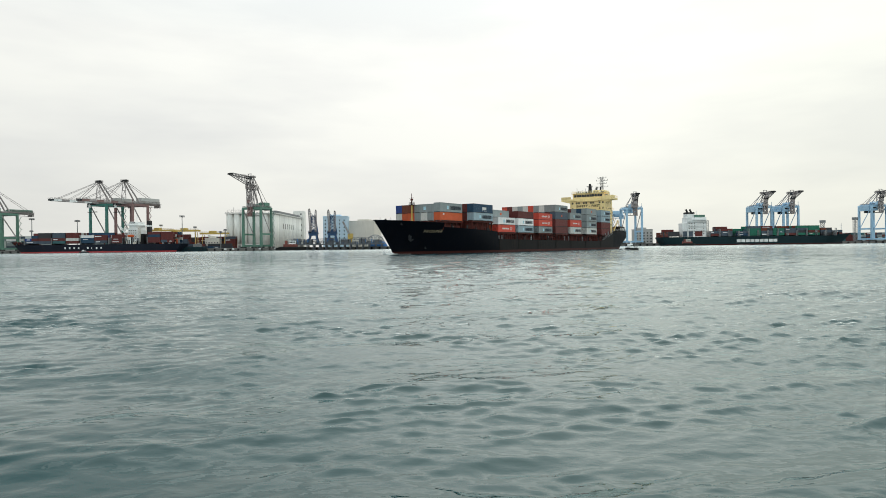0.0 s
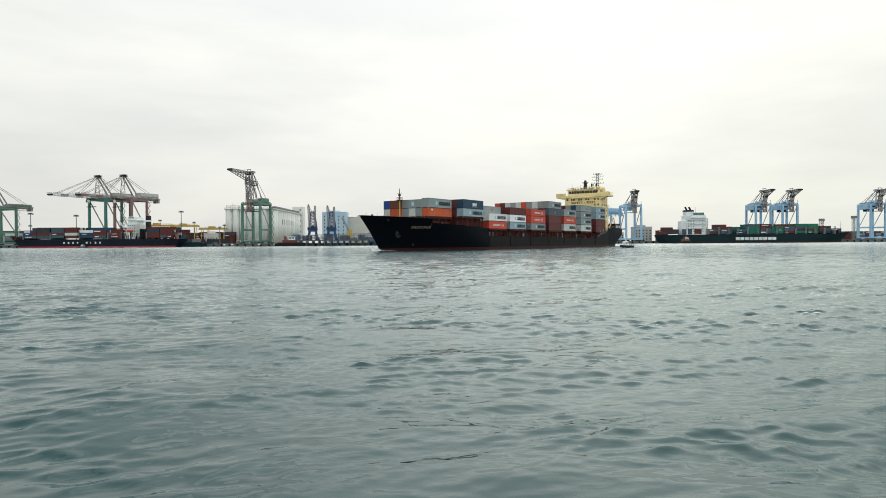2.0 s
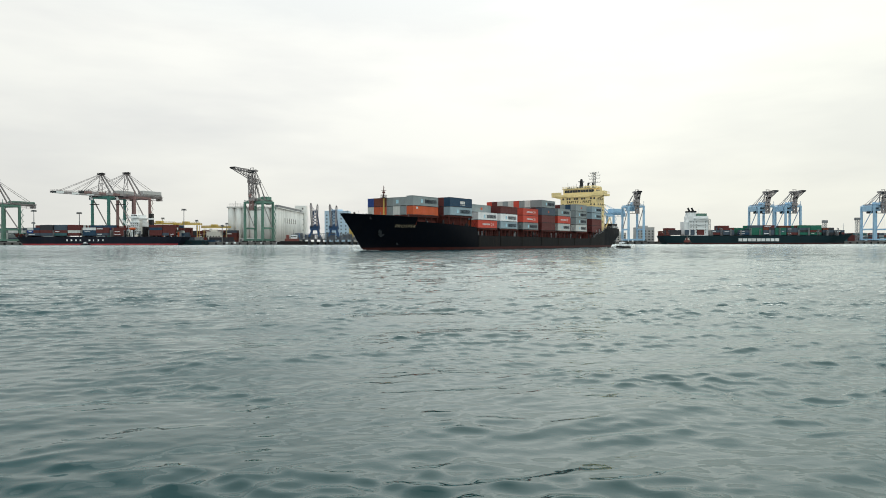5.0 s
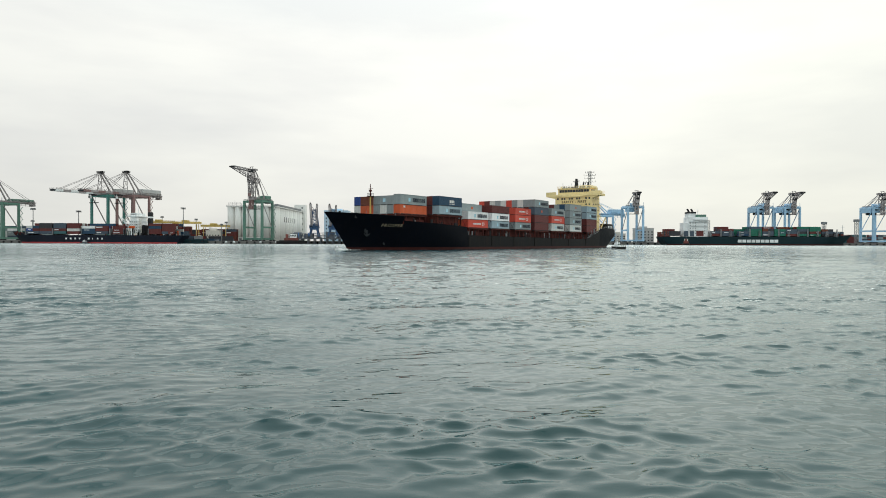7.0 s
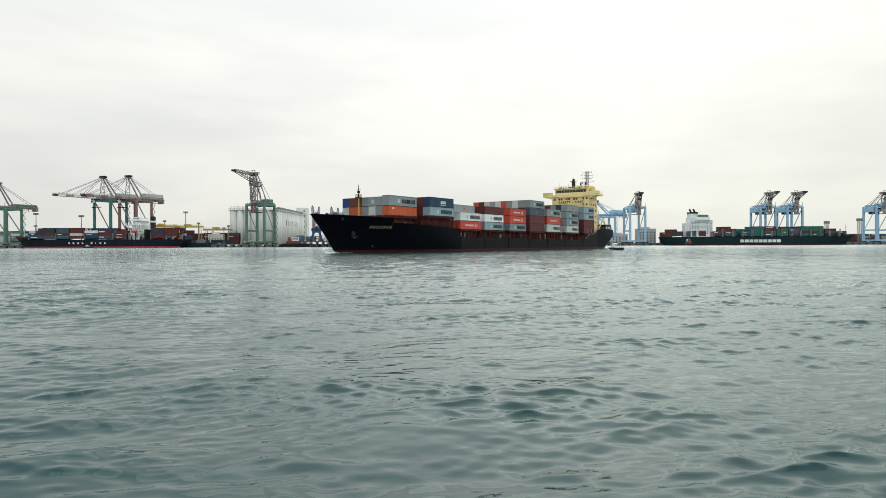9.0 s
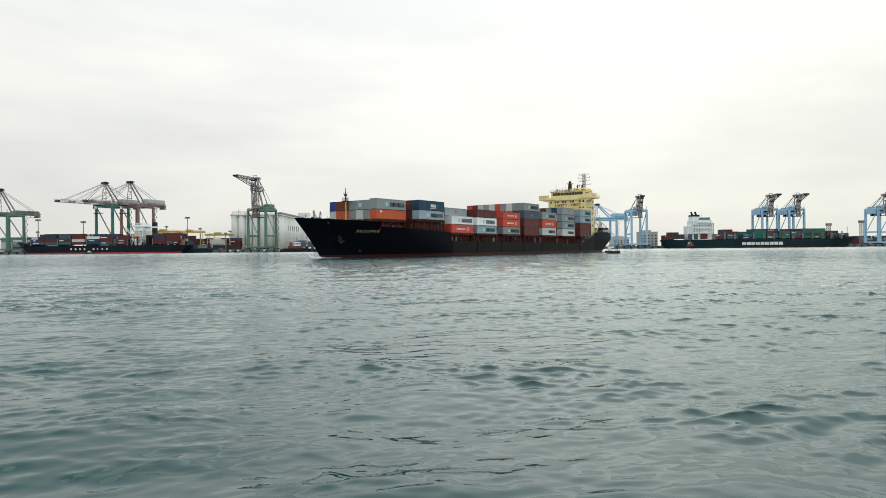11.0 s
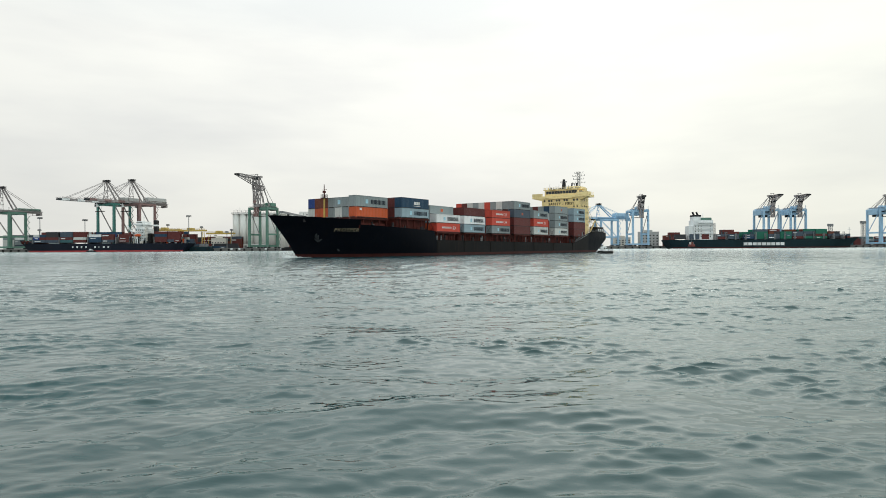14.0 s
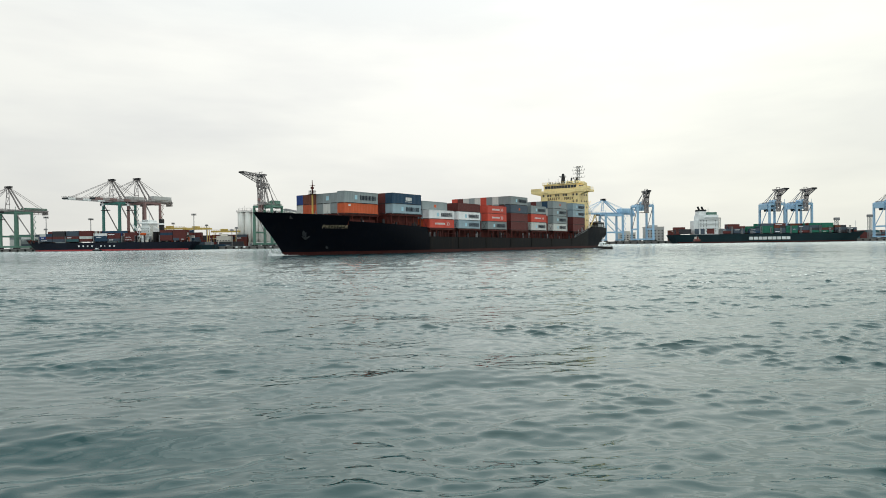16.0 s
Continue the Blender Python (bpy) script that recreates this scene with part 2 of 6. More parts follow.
class Shape:
    """Collects boxes, beams and lofts into one mesh."""

    def __init__(self):
        self.v, self.f, self.m = [], [], []

    def add(self, verts, faces, slot=0):
        o = len(self.v)
        self.v += [tuple(p) for p in verts]
        self.f += [tuple(i + o for i in q) for q in faces]
        self.m += [slot] * len(faces)
        return self

    def box(self, x0, x1, y0, y1, z0, z1, slot=0):
        return self.add([(x0, y0, z0), (x1, y0, z0), (x1, y1, z0), (x0, y1, z0), (x0, y0, z1), (x1, y0, z1), (x1, y1, z1), (x0, y1, z1)],
                        [(3, 2, 1, 0), (4, 5, 6, 7), (0, 1, 5, 4), (1, 2, 6, 5), (2, 3, 7, 6), (3, 0, 4, 7)], slot)

    def bevelbox(self, x0, x1, y0, y1, z0, z1, c, slot=0):
        """A box with its upright edges and its top chamfered by c."""
        r0 = [(x0 + c, y0), (x1 - c, y0), (x1, y0 + c), (x1, y1 - c), (x1 - c, y1), (x0 + c, y1), (x0, y1 - c), (x0, y0 + c)]
        cx, cy = (x0 + x1) / 2, (y0 + y1) / 2
        kx, ky = 1 - 2 * c / (x1 - x0), 1 - 2 * c / (y1 - y0)
        r1 = [(cx + (x - cx) * kx, cy + (y - cy) * ky) for x, y in r0]
        return self.rings([[(x, y, z0) for x, y in r0], [(x, y, z1 - c) for x, y in r0], [(x, y, z1) for x, y in r1]], slot)

    def beam(self, p, q, w, h=None, slot=0):
        """A square bar from p to q."""
        p, q, h = Vector(p), Vector(q), h or w
        d = (q - p).normalized()
        s = d.cross(Vector((0, 0, 1)))
        s = s.normalized() if s.length > 1e-4 else Vector((1, 0, 0))
        u = s.cross(d)
        s, u = s * w / 2, u * h / 2
        return self.add([p - s - u, p + s - u, p + s + u, p - s + u, q - s - u, q + s - u, q + s + u, q - s + u],
                        [(3, 2, 1, 0), (4, 5, 6, 7), (0, 1, 5, 4), (1, 2, 6, 5), (2, 3, 7, 6), (3, 0, 4, 7)], slot)

    def rings(self, rs, slot=0, caps=True):
        """Skin over rings of equal length."""
        n = len(rs[0])
        fs = [(i * n + j, i * n + (j + 1) % n, (i + 1) * n + (j + 1) % n, (i + 1) * n + j) for i in range(len(rs) - 1) for j in range(n)]
        if caps:
            fs += [tuple(range(n - 1, -1, -1)), tuple(range((len(rs) - 1) * n, len(rs) * n))]
        return self.add([p for r in rs for p in r], fs, slot)

    def tube(self, p, q, r, r2=None, n=10, slot=0):
        p, q, r2 = Vector(p), Vector(q), r if r2 is None else r2
        d = (q - p).normalized()
        s = d.cross(Vector((0, 0, 1)))
        s = s.normalized() if s.length > 1e-4 else Vector((1, 0, 0))
        u = s.cross(d)
        ring = lambda c, k: [c + (s * math.cos(a) + u * math.sin(a)) * k for a in [math.tau * i / n for i in range(n)]]
        return self.rings([ring(p, r), ring(q, r2)], slot)

    def truss(self, p, q, wide, high, bays, bar, slot=0):
        """A four-boom lattice girder from p to q."""
        p, q = Vector(p), Vector(q)
        d = (q - p).normalized()
        s = d.cross(Vector((0, 0, 1)))
        s = s.normalized() if s.length > 1e-3 else Vector((1, 0, 0))
        u = s.cross(d)
        off = [s * a * wide / 2 + u * b * high / 2 for a, b in ((-1, -1), (1, -1), (1, 1), (-1, 1))]
        for o in off:
            self.beam(p + o, q + o, bar, slot=slot)
        for i in range(bays + 1):
            c = p.lerp(q, i / bays)
            for k in range(4):
                self.beam(c + off[k], c + off[(k + 1) % 4], bar * 0.6, slot=slot)
                if i < bays:
                    e = p.lerp(q, (i + 1) / bays)
                    self.beam(c + off[k], e + off[(k + 1) % 4], bar * 0.6, slot=slot)
        return self

    def rail(self, pts, high=1.05, gap=2.0, bar=0.05, slot=0):
        """Posts and three rails along a line of points."""
        for a, b in zip(pts, pts[1:]):
            a, b = Vector(a), Vector(b)
            k = max(1, round((b - a).length / gap))
            for i in range(k + 1):
                c = a.lerp(b, i / k)
                self.beam(c, c + Vector((0, 0, high)), bar, slot=slot)
            for h in (0.35, 0.7, 1.0):
                self.beam(a + Vector((0, 0, high * h)), b + Vector((0, 0, high * h)), bar, slot=slot)
        return self

    def mesh(self, name, mats):
        me = bpy.data.meshes.new(name)
        me.from_pydata(self.v, [], self.f)
        for m in mats if isinstance(mats, (list, tuple)) else [mats]:
            me.materials.append(m)
        if any(self.m):
            me.polygons.foreach_set("material_index", self.m)
        me.update()
        return me


def part(name, shape, mats, parent=None, label="", at=None):
    ob = new(name, shape.mesh(name, mats) if isinstance(shape, Shape) else shape)
    if parent:
        ob.parent = parent
    if at is not None:
        ob.matrix_basis = at
    if label:
        ob["label"] = label
    return ob


def thing(name, label, category, at=None, group="", kind=""):
    ob = new(name)
    if at is not None:
        ob.matrix_basis = at
    return tagged(ob, label, category, group, kind)


def smooth(ob, angle=40):
    me = ob.data
    me.polygons.foreach_set("use_smooth", [True] * len(me.polygons))
    me.set_sharp_from_angle(angle=radians(angle))
    return ob


def words(name, text, size, mat, parent, at, shear=0.0, spread=1.0, bold=0.0):
    """Raised lettering in the built-in font."""
    cu = bpy.data.curves.new(name, "FONT")
    cu.body, cu.size, cu.extrude, cu.align_x, cu.align_y, cu.shear, cu.space_character = text, size, 0.02, "CENTER", "CENTER", shear, spread
    cu.offset = bold
    tmp = bpy.data.objects.new(name, cu)
    scene.collection.objects.link(tmp)
    me = bpy.data.meshes.new_from_object(tmp.evaluated_get(bpy.context.evaluated_depsgraph_get()))
    bpy.data.objects.remove(tmp)
    me.materials.clear()
    me.materials.append(mat)
    return part(name, me, None, parent, at=at)


def bars(widths, high, gap=0.18):
    """Plain upright blocks in a row, centred, in the xz plane and facing -y."""
    s, x = Shape(), -(sum(widths) + gap * (len(widths) - 1)) / 2
    for w in widths:
        s.box(x, x + w, -0.012, 0.0, -high / 2, high / 2)
        x += w + gap
    return s

# ---------------------------------------------------------------- water


def wave_set():
    """Wavelength, heading, height and phase of each wave train: a low swell, wind waves, and ripples on them."""
    rng = np.random.RandomState(4)
    out = []
    for n, lo, hi, slope, spread in ((20, 1.8, 6.0, 0.047, 0.45), (40, 0.7, 1.8, 0.054, 0.5), (120, 0.18, 0.7, 0.16, 0.52)):
        for lam in np.geomspace(lo, hi, n):
            ak = slope * math.sqrt(2 / n) * rng.uniform(0.6, 1.4)
            out.append((lam, radians(-78) + rng.normal(0, spread), ak * lam / math.tau, rng.uniform(0, math.tau)))
    return out


def patches(X, Y, lo, hi, seed, n=14):
    """A slowly changing field about 0, with a spread of 1."""
    rng = np.random.RandomState(seed)
    f = np.zeros_like(X)
    for lam in np.geomspace(lo, hi, n):
        a = radians(-80) + rng.normal(0, 0.6)
        f += np.sin(math.tau / lam * (X * math.cos(a) + Y * math.sin(a)) + rng.uniform(0, math.tau))
    return f * math.sqrt(2 / n)


def water_sheet():
    """One sheet to the horizon: fine and choppy before the camera, coarser with the distance."""
    ys = [-9.0]
    while ys[-1] < 4900:
        y = ys[-1]
        ys.append(y + (0.4 if y < -3.8 else max(0.046, 0.0056 * (y - 6)) if y < 60 else 0.0085 * (y - 20) if y < 430 else 0.011 * y if y < 640 else 0.06 * y))
    ys = np.array(ys)
    us = np.linspace(-1, 1, 980)
    half = 0.76 * (ys + 8) + 3.2
    X, Y = us[None, :] * half[:, None], np.repeat(ys[:, None], len(us), 1)
    across, along = (half * 2 / len(us))[:, None], np.gradient(ys)[:, None]
    Z, DX, DY = np.zeros_like(X), np.zeros_like(X), np.zeros_like(X)
    # slicks and cat's-paws: the ripples come and go, the swell does not
    near, wide = patches(X, Y, 1.6, 9, 5), patches(X, Y, 14, 90, 6)
    gust = np.clip(0.9 + 0.30 * near + 0.2 * wide, 0.3, 2.0)
    gust *= 1 + 0.7 * np.clip(X / (Y + 8), 0, 0.7)  # the wind comes in from the starboard hand
    swell_at = np.interp(Y, [22, 50, 110, 400], [1.0, 1.35, 1.0, 1.0])  # rougher on the edge of the fairway
    for lam, turn, amp, ph in wave_set():
        step = np.maximum(across * (abs(math.cos(turn)) + 0.12), along * abs(math.sin(turn)))
        fade = np.clip((lam / step - 2.2) / 1.6, 0, 1)
        kx, ky = math.tau / lam * math.cos(turn), math.tau / lam * math.sin(turn)
        arg = kx * X + ky * Y + ph
        fade = fade * swell_at
        fade = fade * (gust if lam < 0.7 else np.sqrt(gust) if lam < 1.8 else 1)
        Z += amp * fade * np.cos(arg)
        DX -= 0.9 * amp * fade * math.cos(turn) * np.sin(arg)
        DY -= 0.9 * amp * fade * math.sin(turn) * np.sin(arg)
    n, m = X.shape
    co = np.stack([X + DX, Y + DY, Z], -1).reshape(-1, 3)
    idx = np.arange(n * m).reshape(n, m)
    quads = np.stack([idx[:-1, :-1], idx[:-1, 1:], idx[1:, 1:], idx[1:, :-1]], -1).reshape(-1, 4)
    far = np.array([(-9000, -4000, -0.15), (9000, -4000, -0.15), (9000, -9, -0.15), (-9000, -9, -0.15),
                    (-2.4, -9, -0.15), (-3730, 4900, -0.15), (-9000, 4900, -0.15),
                    (2.4, -9, -0.15), (3730, 4900, -0.15), (9000, 4900, -0.15)], float)
    o = len(co)
    extra = np.array([(o, o + 1, o + 2, o + 3), (o + 3, o + 4, o + 5, o + 6), (o + 7, o + 2, o + 9, o + 8)])
    co, quads = np.concatenate([co, far]), np.concatenate([quads, extra])
    me = bpy.data.meshes.new("water")
    me.vertices.add(len(co))
    me.vertices.foreach_set("co", co.astype(np.float32).ravel())
    me.loops.add(quads.size)
    me.loops.foreach_set("vertex_index", quads.astype(np.int32).ravel())
    me.polygons.add(len(quads))
    me.polygons.foreach_set("loop_start", np.arange(0, quads.size, 4, dtype=np.int32))
    me.polygons.foreach_set("use_smooth", np.ones(len(quads), bool))
    me.update(calc_edges=True)
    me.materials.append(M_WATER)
    return tagged(new("water", me), "grey-green choppy harbour water under an overcast sky", "water", kind="structure")


water = water_sheet()

# ---------------------------------------------------------------- containers


def zigzag(length, period, depth):
    """Outline of a corrugated wall: place along it and depth."""
    k = max(2, round(length / period))
    p = length / k
    out = [(0, 0)]
    for i in range(k):
        o = i * p
        out += [(o + 0.15 * p, 0), (o + 0.32 * p, depth), (o + 0.68 * p, depth), (o + 0.85 * p, 0)]
    return out + [(length, 0)]


def box_mesh(kind, length, high, period=0.56):
    s = Shape()
    w, e = 1.19, 0.04
    for sy in (-1, 1):
        z = zigzag(length - 0.3, period, 0.05)
        lo = [(0.15 + x, sy * (w - d), 0.16) for x, d in z]
        hi = [(x, y, high - 0.12) for x, y, _ in lo]
        n = len(lo)
        s.add(lo + hi, [(i, i + 1, n + i + 1, n + i) if sy < 0 else (i + 1, i, n + i, n + i + 1) for i in range(n - 1)])
    z = zigzag(2 * w - 0.3, 0.42, 0.05)
    lo = [(0.02 + d, w - 0.15 - x, 0.16) for x, d in z]
    n = len(lo)
    s.add(lo + [(x, y, high - 0.12) for x, y, _ in lo], [(i, i + 1, n + i + 1, n + i) for i in range(n - 1)])
    # door end: two leaves with locking bars
    for y0, y1 in ((-w + 0.12, -0.02), (0.02, w - 0.12)):
        s.box(length - 0.1, length - 0.03, y0, y1, 0.18, high - 0.14)
        for k in (0.28, 0.72):
            y = y0 + (y1 - y0) * k
            s.tube((length - 0.01, y, 0.2), (length - 0.01, y, high - 0.16), 0.025, n=5)
    s.box(0.05, length - 0.1, -w + e, w - e, high - 0.1, high - 0.04)
    s.box(0.05, length - 0.1, -w + e, w - e, 0.1, 0.16)
    # corner posts and rails; dark bottom rails paint in the shade between tiers
    for x in (0, length - 0.16):
        for y in (-1.22, 1.06):
            s.box(x, x + 0.16, y, y + 0.16, 0, high)
        s.box(x + 0.03, x + 0.13, -1.06, 1.06, 0.0, 0.19, 1)
        s.box(x, x + 0.16, -1.06, 1.06, high - 0.13, high)
    for y in (-1.22, 1.14):
        s.box(0.16, length - 0.16, y + (0.05 if y < 0 else -0.05), y + (0.13 if y < 0 else 0.03), -0.01, 0.19, 1)
        s.box(0.16, length - 0.16, y, y + 0.08, high - 0.12, high)
    return s.mesh("container", [M_BOX[kind], M_STEELSHADE])


MESHES = {}


def shared(key, make):
    if key not in MESHES:
        MESHES[key] = make()
    return MESHES[key]


def mark_mesh(which):
    if which == "emblem":
        return Shape().bevelbox(-0.48, 0.48, -0.012, 0.0, -0.52, 0.52, 0.004).mesh("emblem", M_BARS["sky"])
    if which == "dark_word":
        return bars((0.34, 0.28, 0.34, 0.28, 0.34, 0.28, 0.34, 0.28, 0.34, 0.28, 0.34), 1.12, 0.22).mesh("lettering", M_BARS["dark"])
    if which == "pale_word":
        return bars((0.42, 0.36, 0.5, 0.36, 0.3, 0.36, 0.42, 0.36, 0.42), 0.55, 0.16).mesh("lettering", M_BARS["pale"])
    if which == "short_word":
        return bars((0.9, 0.8, 0.6), 0.85, 0.12).mesh("lettering", M_BARS["pale"])
    if which == "chevron":
        s = Shape()
        for d in (0, 0.85):
            for sg in (-1, 1):
                s.add([(d, -0.012, 0), (d + 0.26, -0.012, 0), (d - 0.24, -0.012, sg * 0.55), (d - 0.5, -0.012, sg * 0.55),
                       (d, 0.0, 0), (d + 0.26, 0.0, 0), (d - 0.24, 0.0, sg * 0.55), (d - 0.5, 0.0, sg * 0.55)],
                      [(0, 1, 2, 3), (4, 5, 6, 7), (0, 1, 5, 4), (1, 2, 6, 5), (2, 3, 7, 6), (3, 0, 4, 7)])
        return s.mesh("emblem", M_BARS["pale"])
    if which == "patch":
        return Shape().box(-0.4, 0.4, -0.012, 0, -0.26, 0.26).mesh("emblem", M_BARS["pale"])
    if which == "line":
        return bars((3.0,), 0.14).mesh("lettering", M_BARS["pale"])
    return Shape().box(-0.55, 0.55, -0.012, 0, -0.4, 0.4).mesh("emblem", M_BOX["orange"])


CARGO = []  # containers that travel with the ship, with their poses in the ship's space


def container(kind, at, length=12.19, high=2.59, mark="", cargo=True, group="containers on the moving ship", where="stacked on the moving ship's deck", period=0.56):
    ob = new("shipping_container", shared((kind, length, high, period), lambda: box_mesh(kind, length, high, period)))
    feet = "twenty-foot" if length < 8 else "forty-foot"
    tagged(ob, "%s corrugated steel %s container %s" % (BOXES[kind][1], feet, where), "container", group)
    ob.matrix_basis = at
    side, mid = -1.235, high / 2 + 0.02
    put = lambda nm, which, x, z=0.0: part(nm, shared(which, lambda: mark_mesh(which)), None, ob, at=pose(x, side, mid + z))
    if mark == "star":
        put("emblem", "emblem", length * 0.33)
        put("lettering", "dark_word", length * 0.69)
    elif mark == "small_star":
        put("emblem", "patch", length * 0.14, 0.75)
    elif mark == "chevron":
        put("lettering", "pale_word", length * 0.42)
        put("emblem", "chevron", length * 0.72)
    elif mark == "short":
        put("lettering", "short_word", length * 0.55)
        put("lettering", "line", length * 0.55, -0.75)
    elif mark == "end_star":
        part("emblem", shared("emblem", lambda: mark_mesh("emblem")), None, ob, at=pose(-0.02, -0.3, mid, 0, 0, -90))
    elif mark == "tag":
        put("emblem", "tag", length * 0.5)
    if cargo:
        CARGO.append((ob, at))
    return ob


# ---------------------------------------------------------------- the ship under way
HEADING, SPEED, GAIN, LAST = 55.48, 2.767, 0.00277, (-9.69, 190.92)


def ship_pose(t):
    """Where the ship is at t seconds: it slows a little."""
    s = 16 - t
    d = SPEED * s + GAIN * s * s
    return pose(LAST[0] + d * math.cos(radians(HEADING)), LAST[1] + d * math.sin(radians(HEADING)), 0, 0, 0, HEADING)


def line(pts, x):
    """Value at x of a line through points."""
    return float(np.interp(x, [p[0] for p in pts], [p[1] for p in pts]))


SHEER = ((-62.2, 9.95), (-52, 9.6), (-42.2, 9.2), (-41.8, 8.1), (-34, 7.8), (-14.2, 7.0), (-13.0, 4.45), (43, 4.05), (77, 3.8),
         (85, 4.0), (88, 4.9), (94, 6.6), (101, 8.3), (112, 8.9), (131, 8.95))


def half_beam(a, z):
    stem = -53.6 - 8.6 * max(0, z / 9.95) ** 1.15
    ease = 44 - 10 * min(1, max(0, z / 9)) ** 0.8
    k = min(1, max(0, (a - stem) / ease))
    b = 13.0 * (1 - (1 - k) ** (1.75 + 0.35 * min(1, max(0, z / 9))))
    if a > 96:
        q = (a - 96) / 35
        b *= 1 - 0.26 * q ** 2.2 - 0.25 * q ** 1.5 * max(0, 1 - z / 6)
    return max(b, 0.03)


def keel(a):
    if a < 104:
        return -3.0
    q = (a - 104) / 27
    return -3.0 + 8.6 * q ** 1.35


def hull_shape():
    st = [-62.2 + 0.9 * i for i in range(24)] + [-42.2, -41.8, -40, -37, -34, -31, -28, -24, -20, -17, -14.2, -13.0, -10]
    st += list(range(-5, 86, 6)) + [85, 88, 91, 94, 97.5, 101, 104, 107, 110, 113, 116, 119, 122, 125, 128, 130, 131]
    st = sorted(set(st))
    s = Shape()
    rows = []
    for a in st:
        zt, zb = line(SHEER, a), keel(a)
        lev = [zb, max(zb + 0.05, min(-0.2, zt)), max(zb + 0.1, 0.75)]
        lev += [lev[2] + (zt - lev[2]) * k / 8 for k in range(1, 9)]
        row = []
        for z in lev:
            # the raked stem: stations ahead of it fold onto it
            stem = -53.6 - 8.6 * max(0, z / 9.95) ** 1.15
            row.append((max(a, stem), half_beam(a, z) if a > stem else 0.03, z))
        rows.append(row)
    n = len(rows[0])
    for sg in (-1, 1):
        v = [(x, sg * y, z) for r in rows for x, y, z in r]
        for i in range(len(rows) - 1):
            for j in range(n - 1):
                q = (i * n + j, (i + 1) * n + j, (i + 1) * n + j + 1, i * n + j + 1)
                s.f.append(tuple(k + len(s.v) for k in (q if sg < 0 else q[::-1])))
                s.m.append(1 if j < 2 else 2 if -13.5 < st[i] < 100 else 0)
        s.v += v
    o, e = 0, len(rows) * n
    last = (len(rows) - 1) * n
    for j in range(n - 1):  # transom and keel
        s.f.append((last + j, e + last + j, e + last + j + 1, last + j + 1))
        s.m.append(0)
    for i in range(len(rows) - 1):
        s.f.append((i * n, e + i * n, e + (i + 1) * n, (i + 1) * n))
        s.m.append(1)
    return s


def deck_shape():
    s = Shape()
    a0 = -60
    cuts = [a0 + 1.5 * i for i in range(12)] + [-42.25]
    for seg, drop in ((cuts, 1.0), ([-41.75, -34, -28, -22, -18, -14.3], 0.9), ([-12.9, 0, 20, 40, 60, 77, 85], 0.15), ([85.1, 90, 95, 101, 112, 122, 130.5], 1.1)):
        lo = []
        for a in seg:
            z = line(SHEER, a) - drop
            b = max(0.05, half_beam(a, z) - 0.06)
            lo += [(a, -b, z), (a, b, z)]
        s.add(lo, [(2 * i, 2 * i + 2, 2 * i + 3, 2 * i + 1) for i in range(len(seg) - 1)])
    # breaks of the deck
    for a, z0, z1 in ((-42.0, 7.2, 8.25), (-13.6, 4.2, 6.1)):
        b = half_beam(a, z1) - 0.06
        s.box(a - 0.05, a + 0.05, -b, b, z0, z1)
    return s


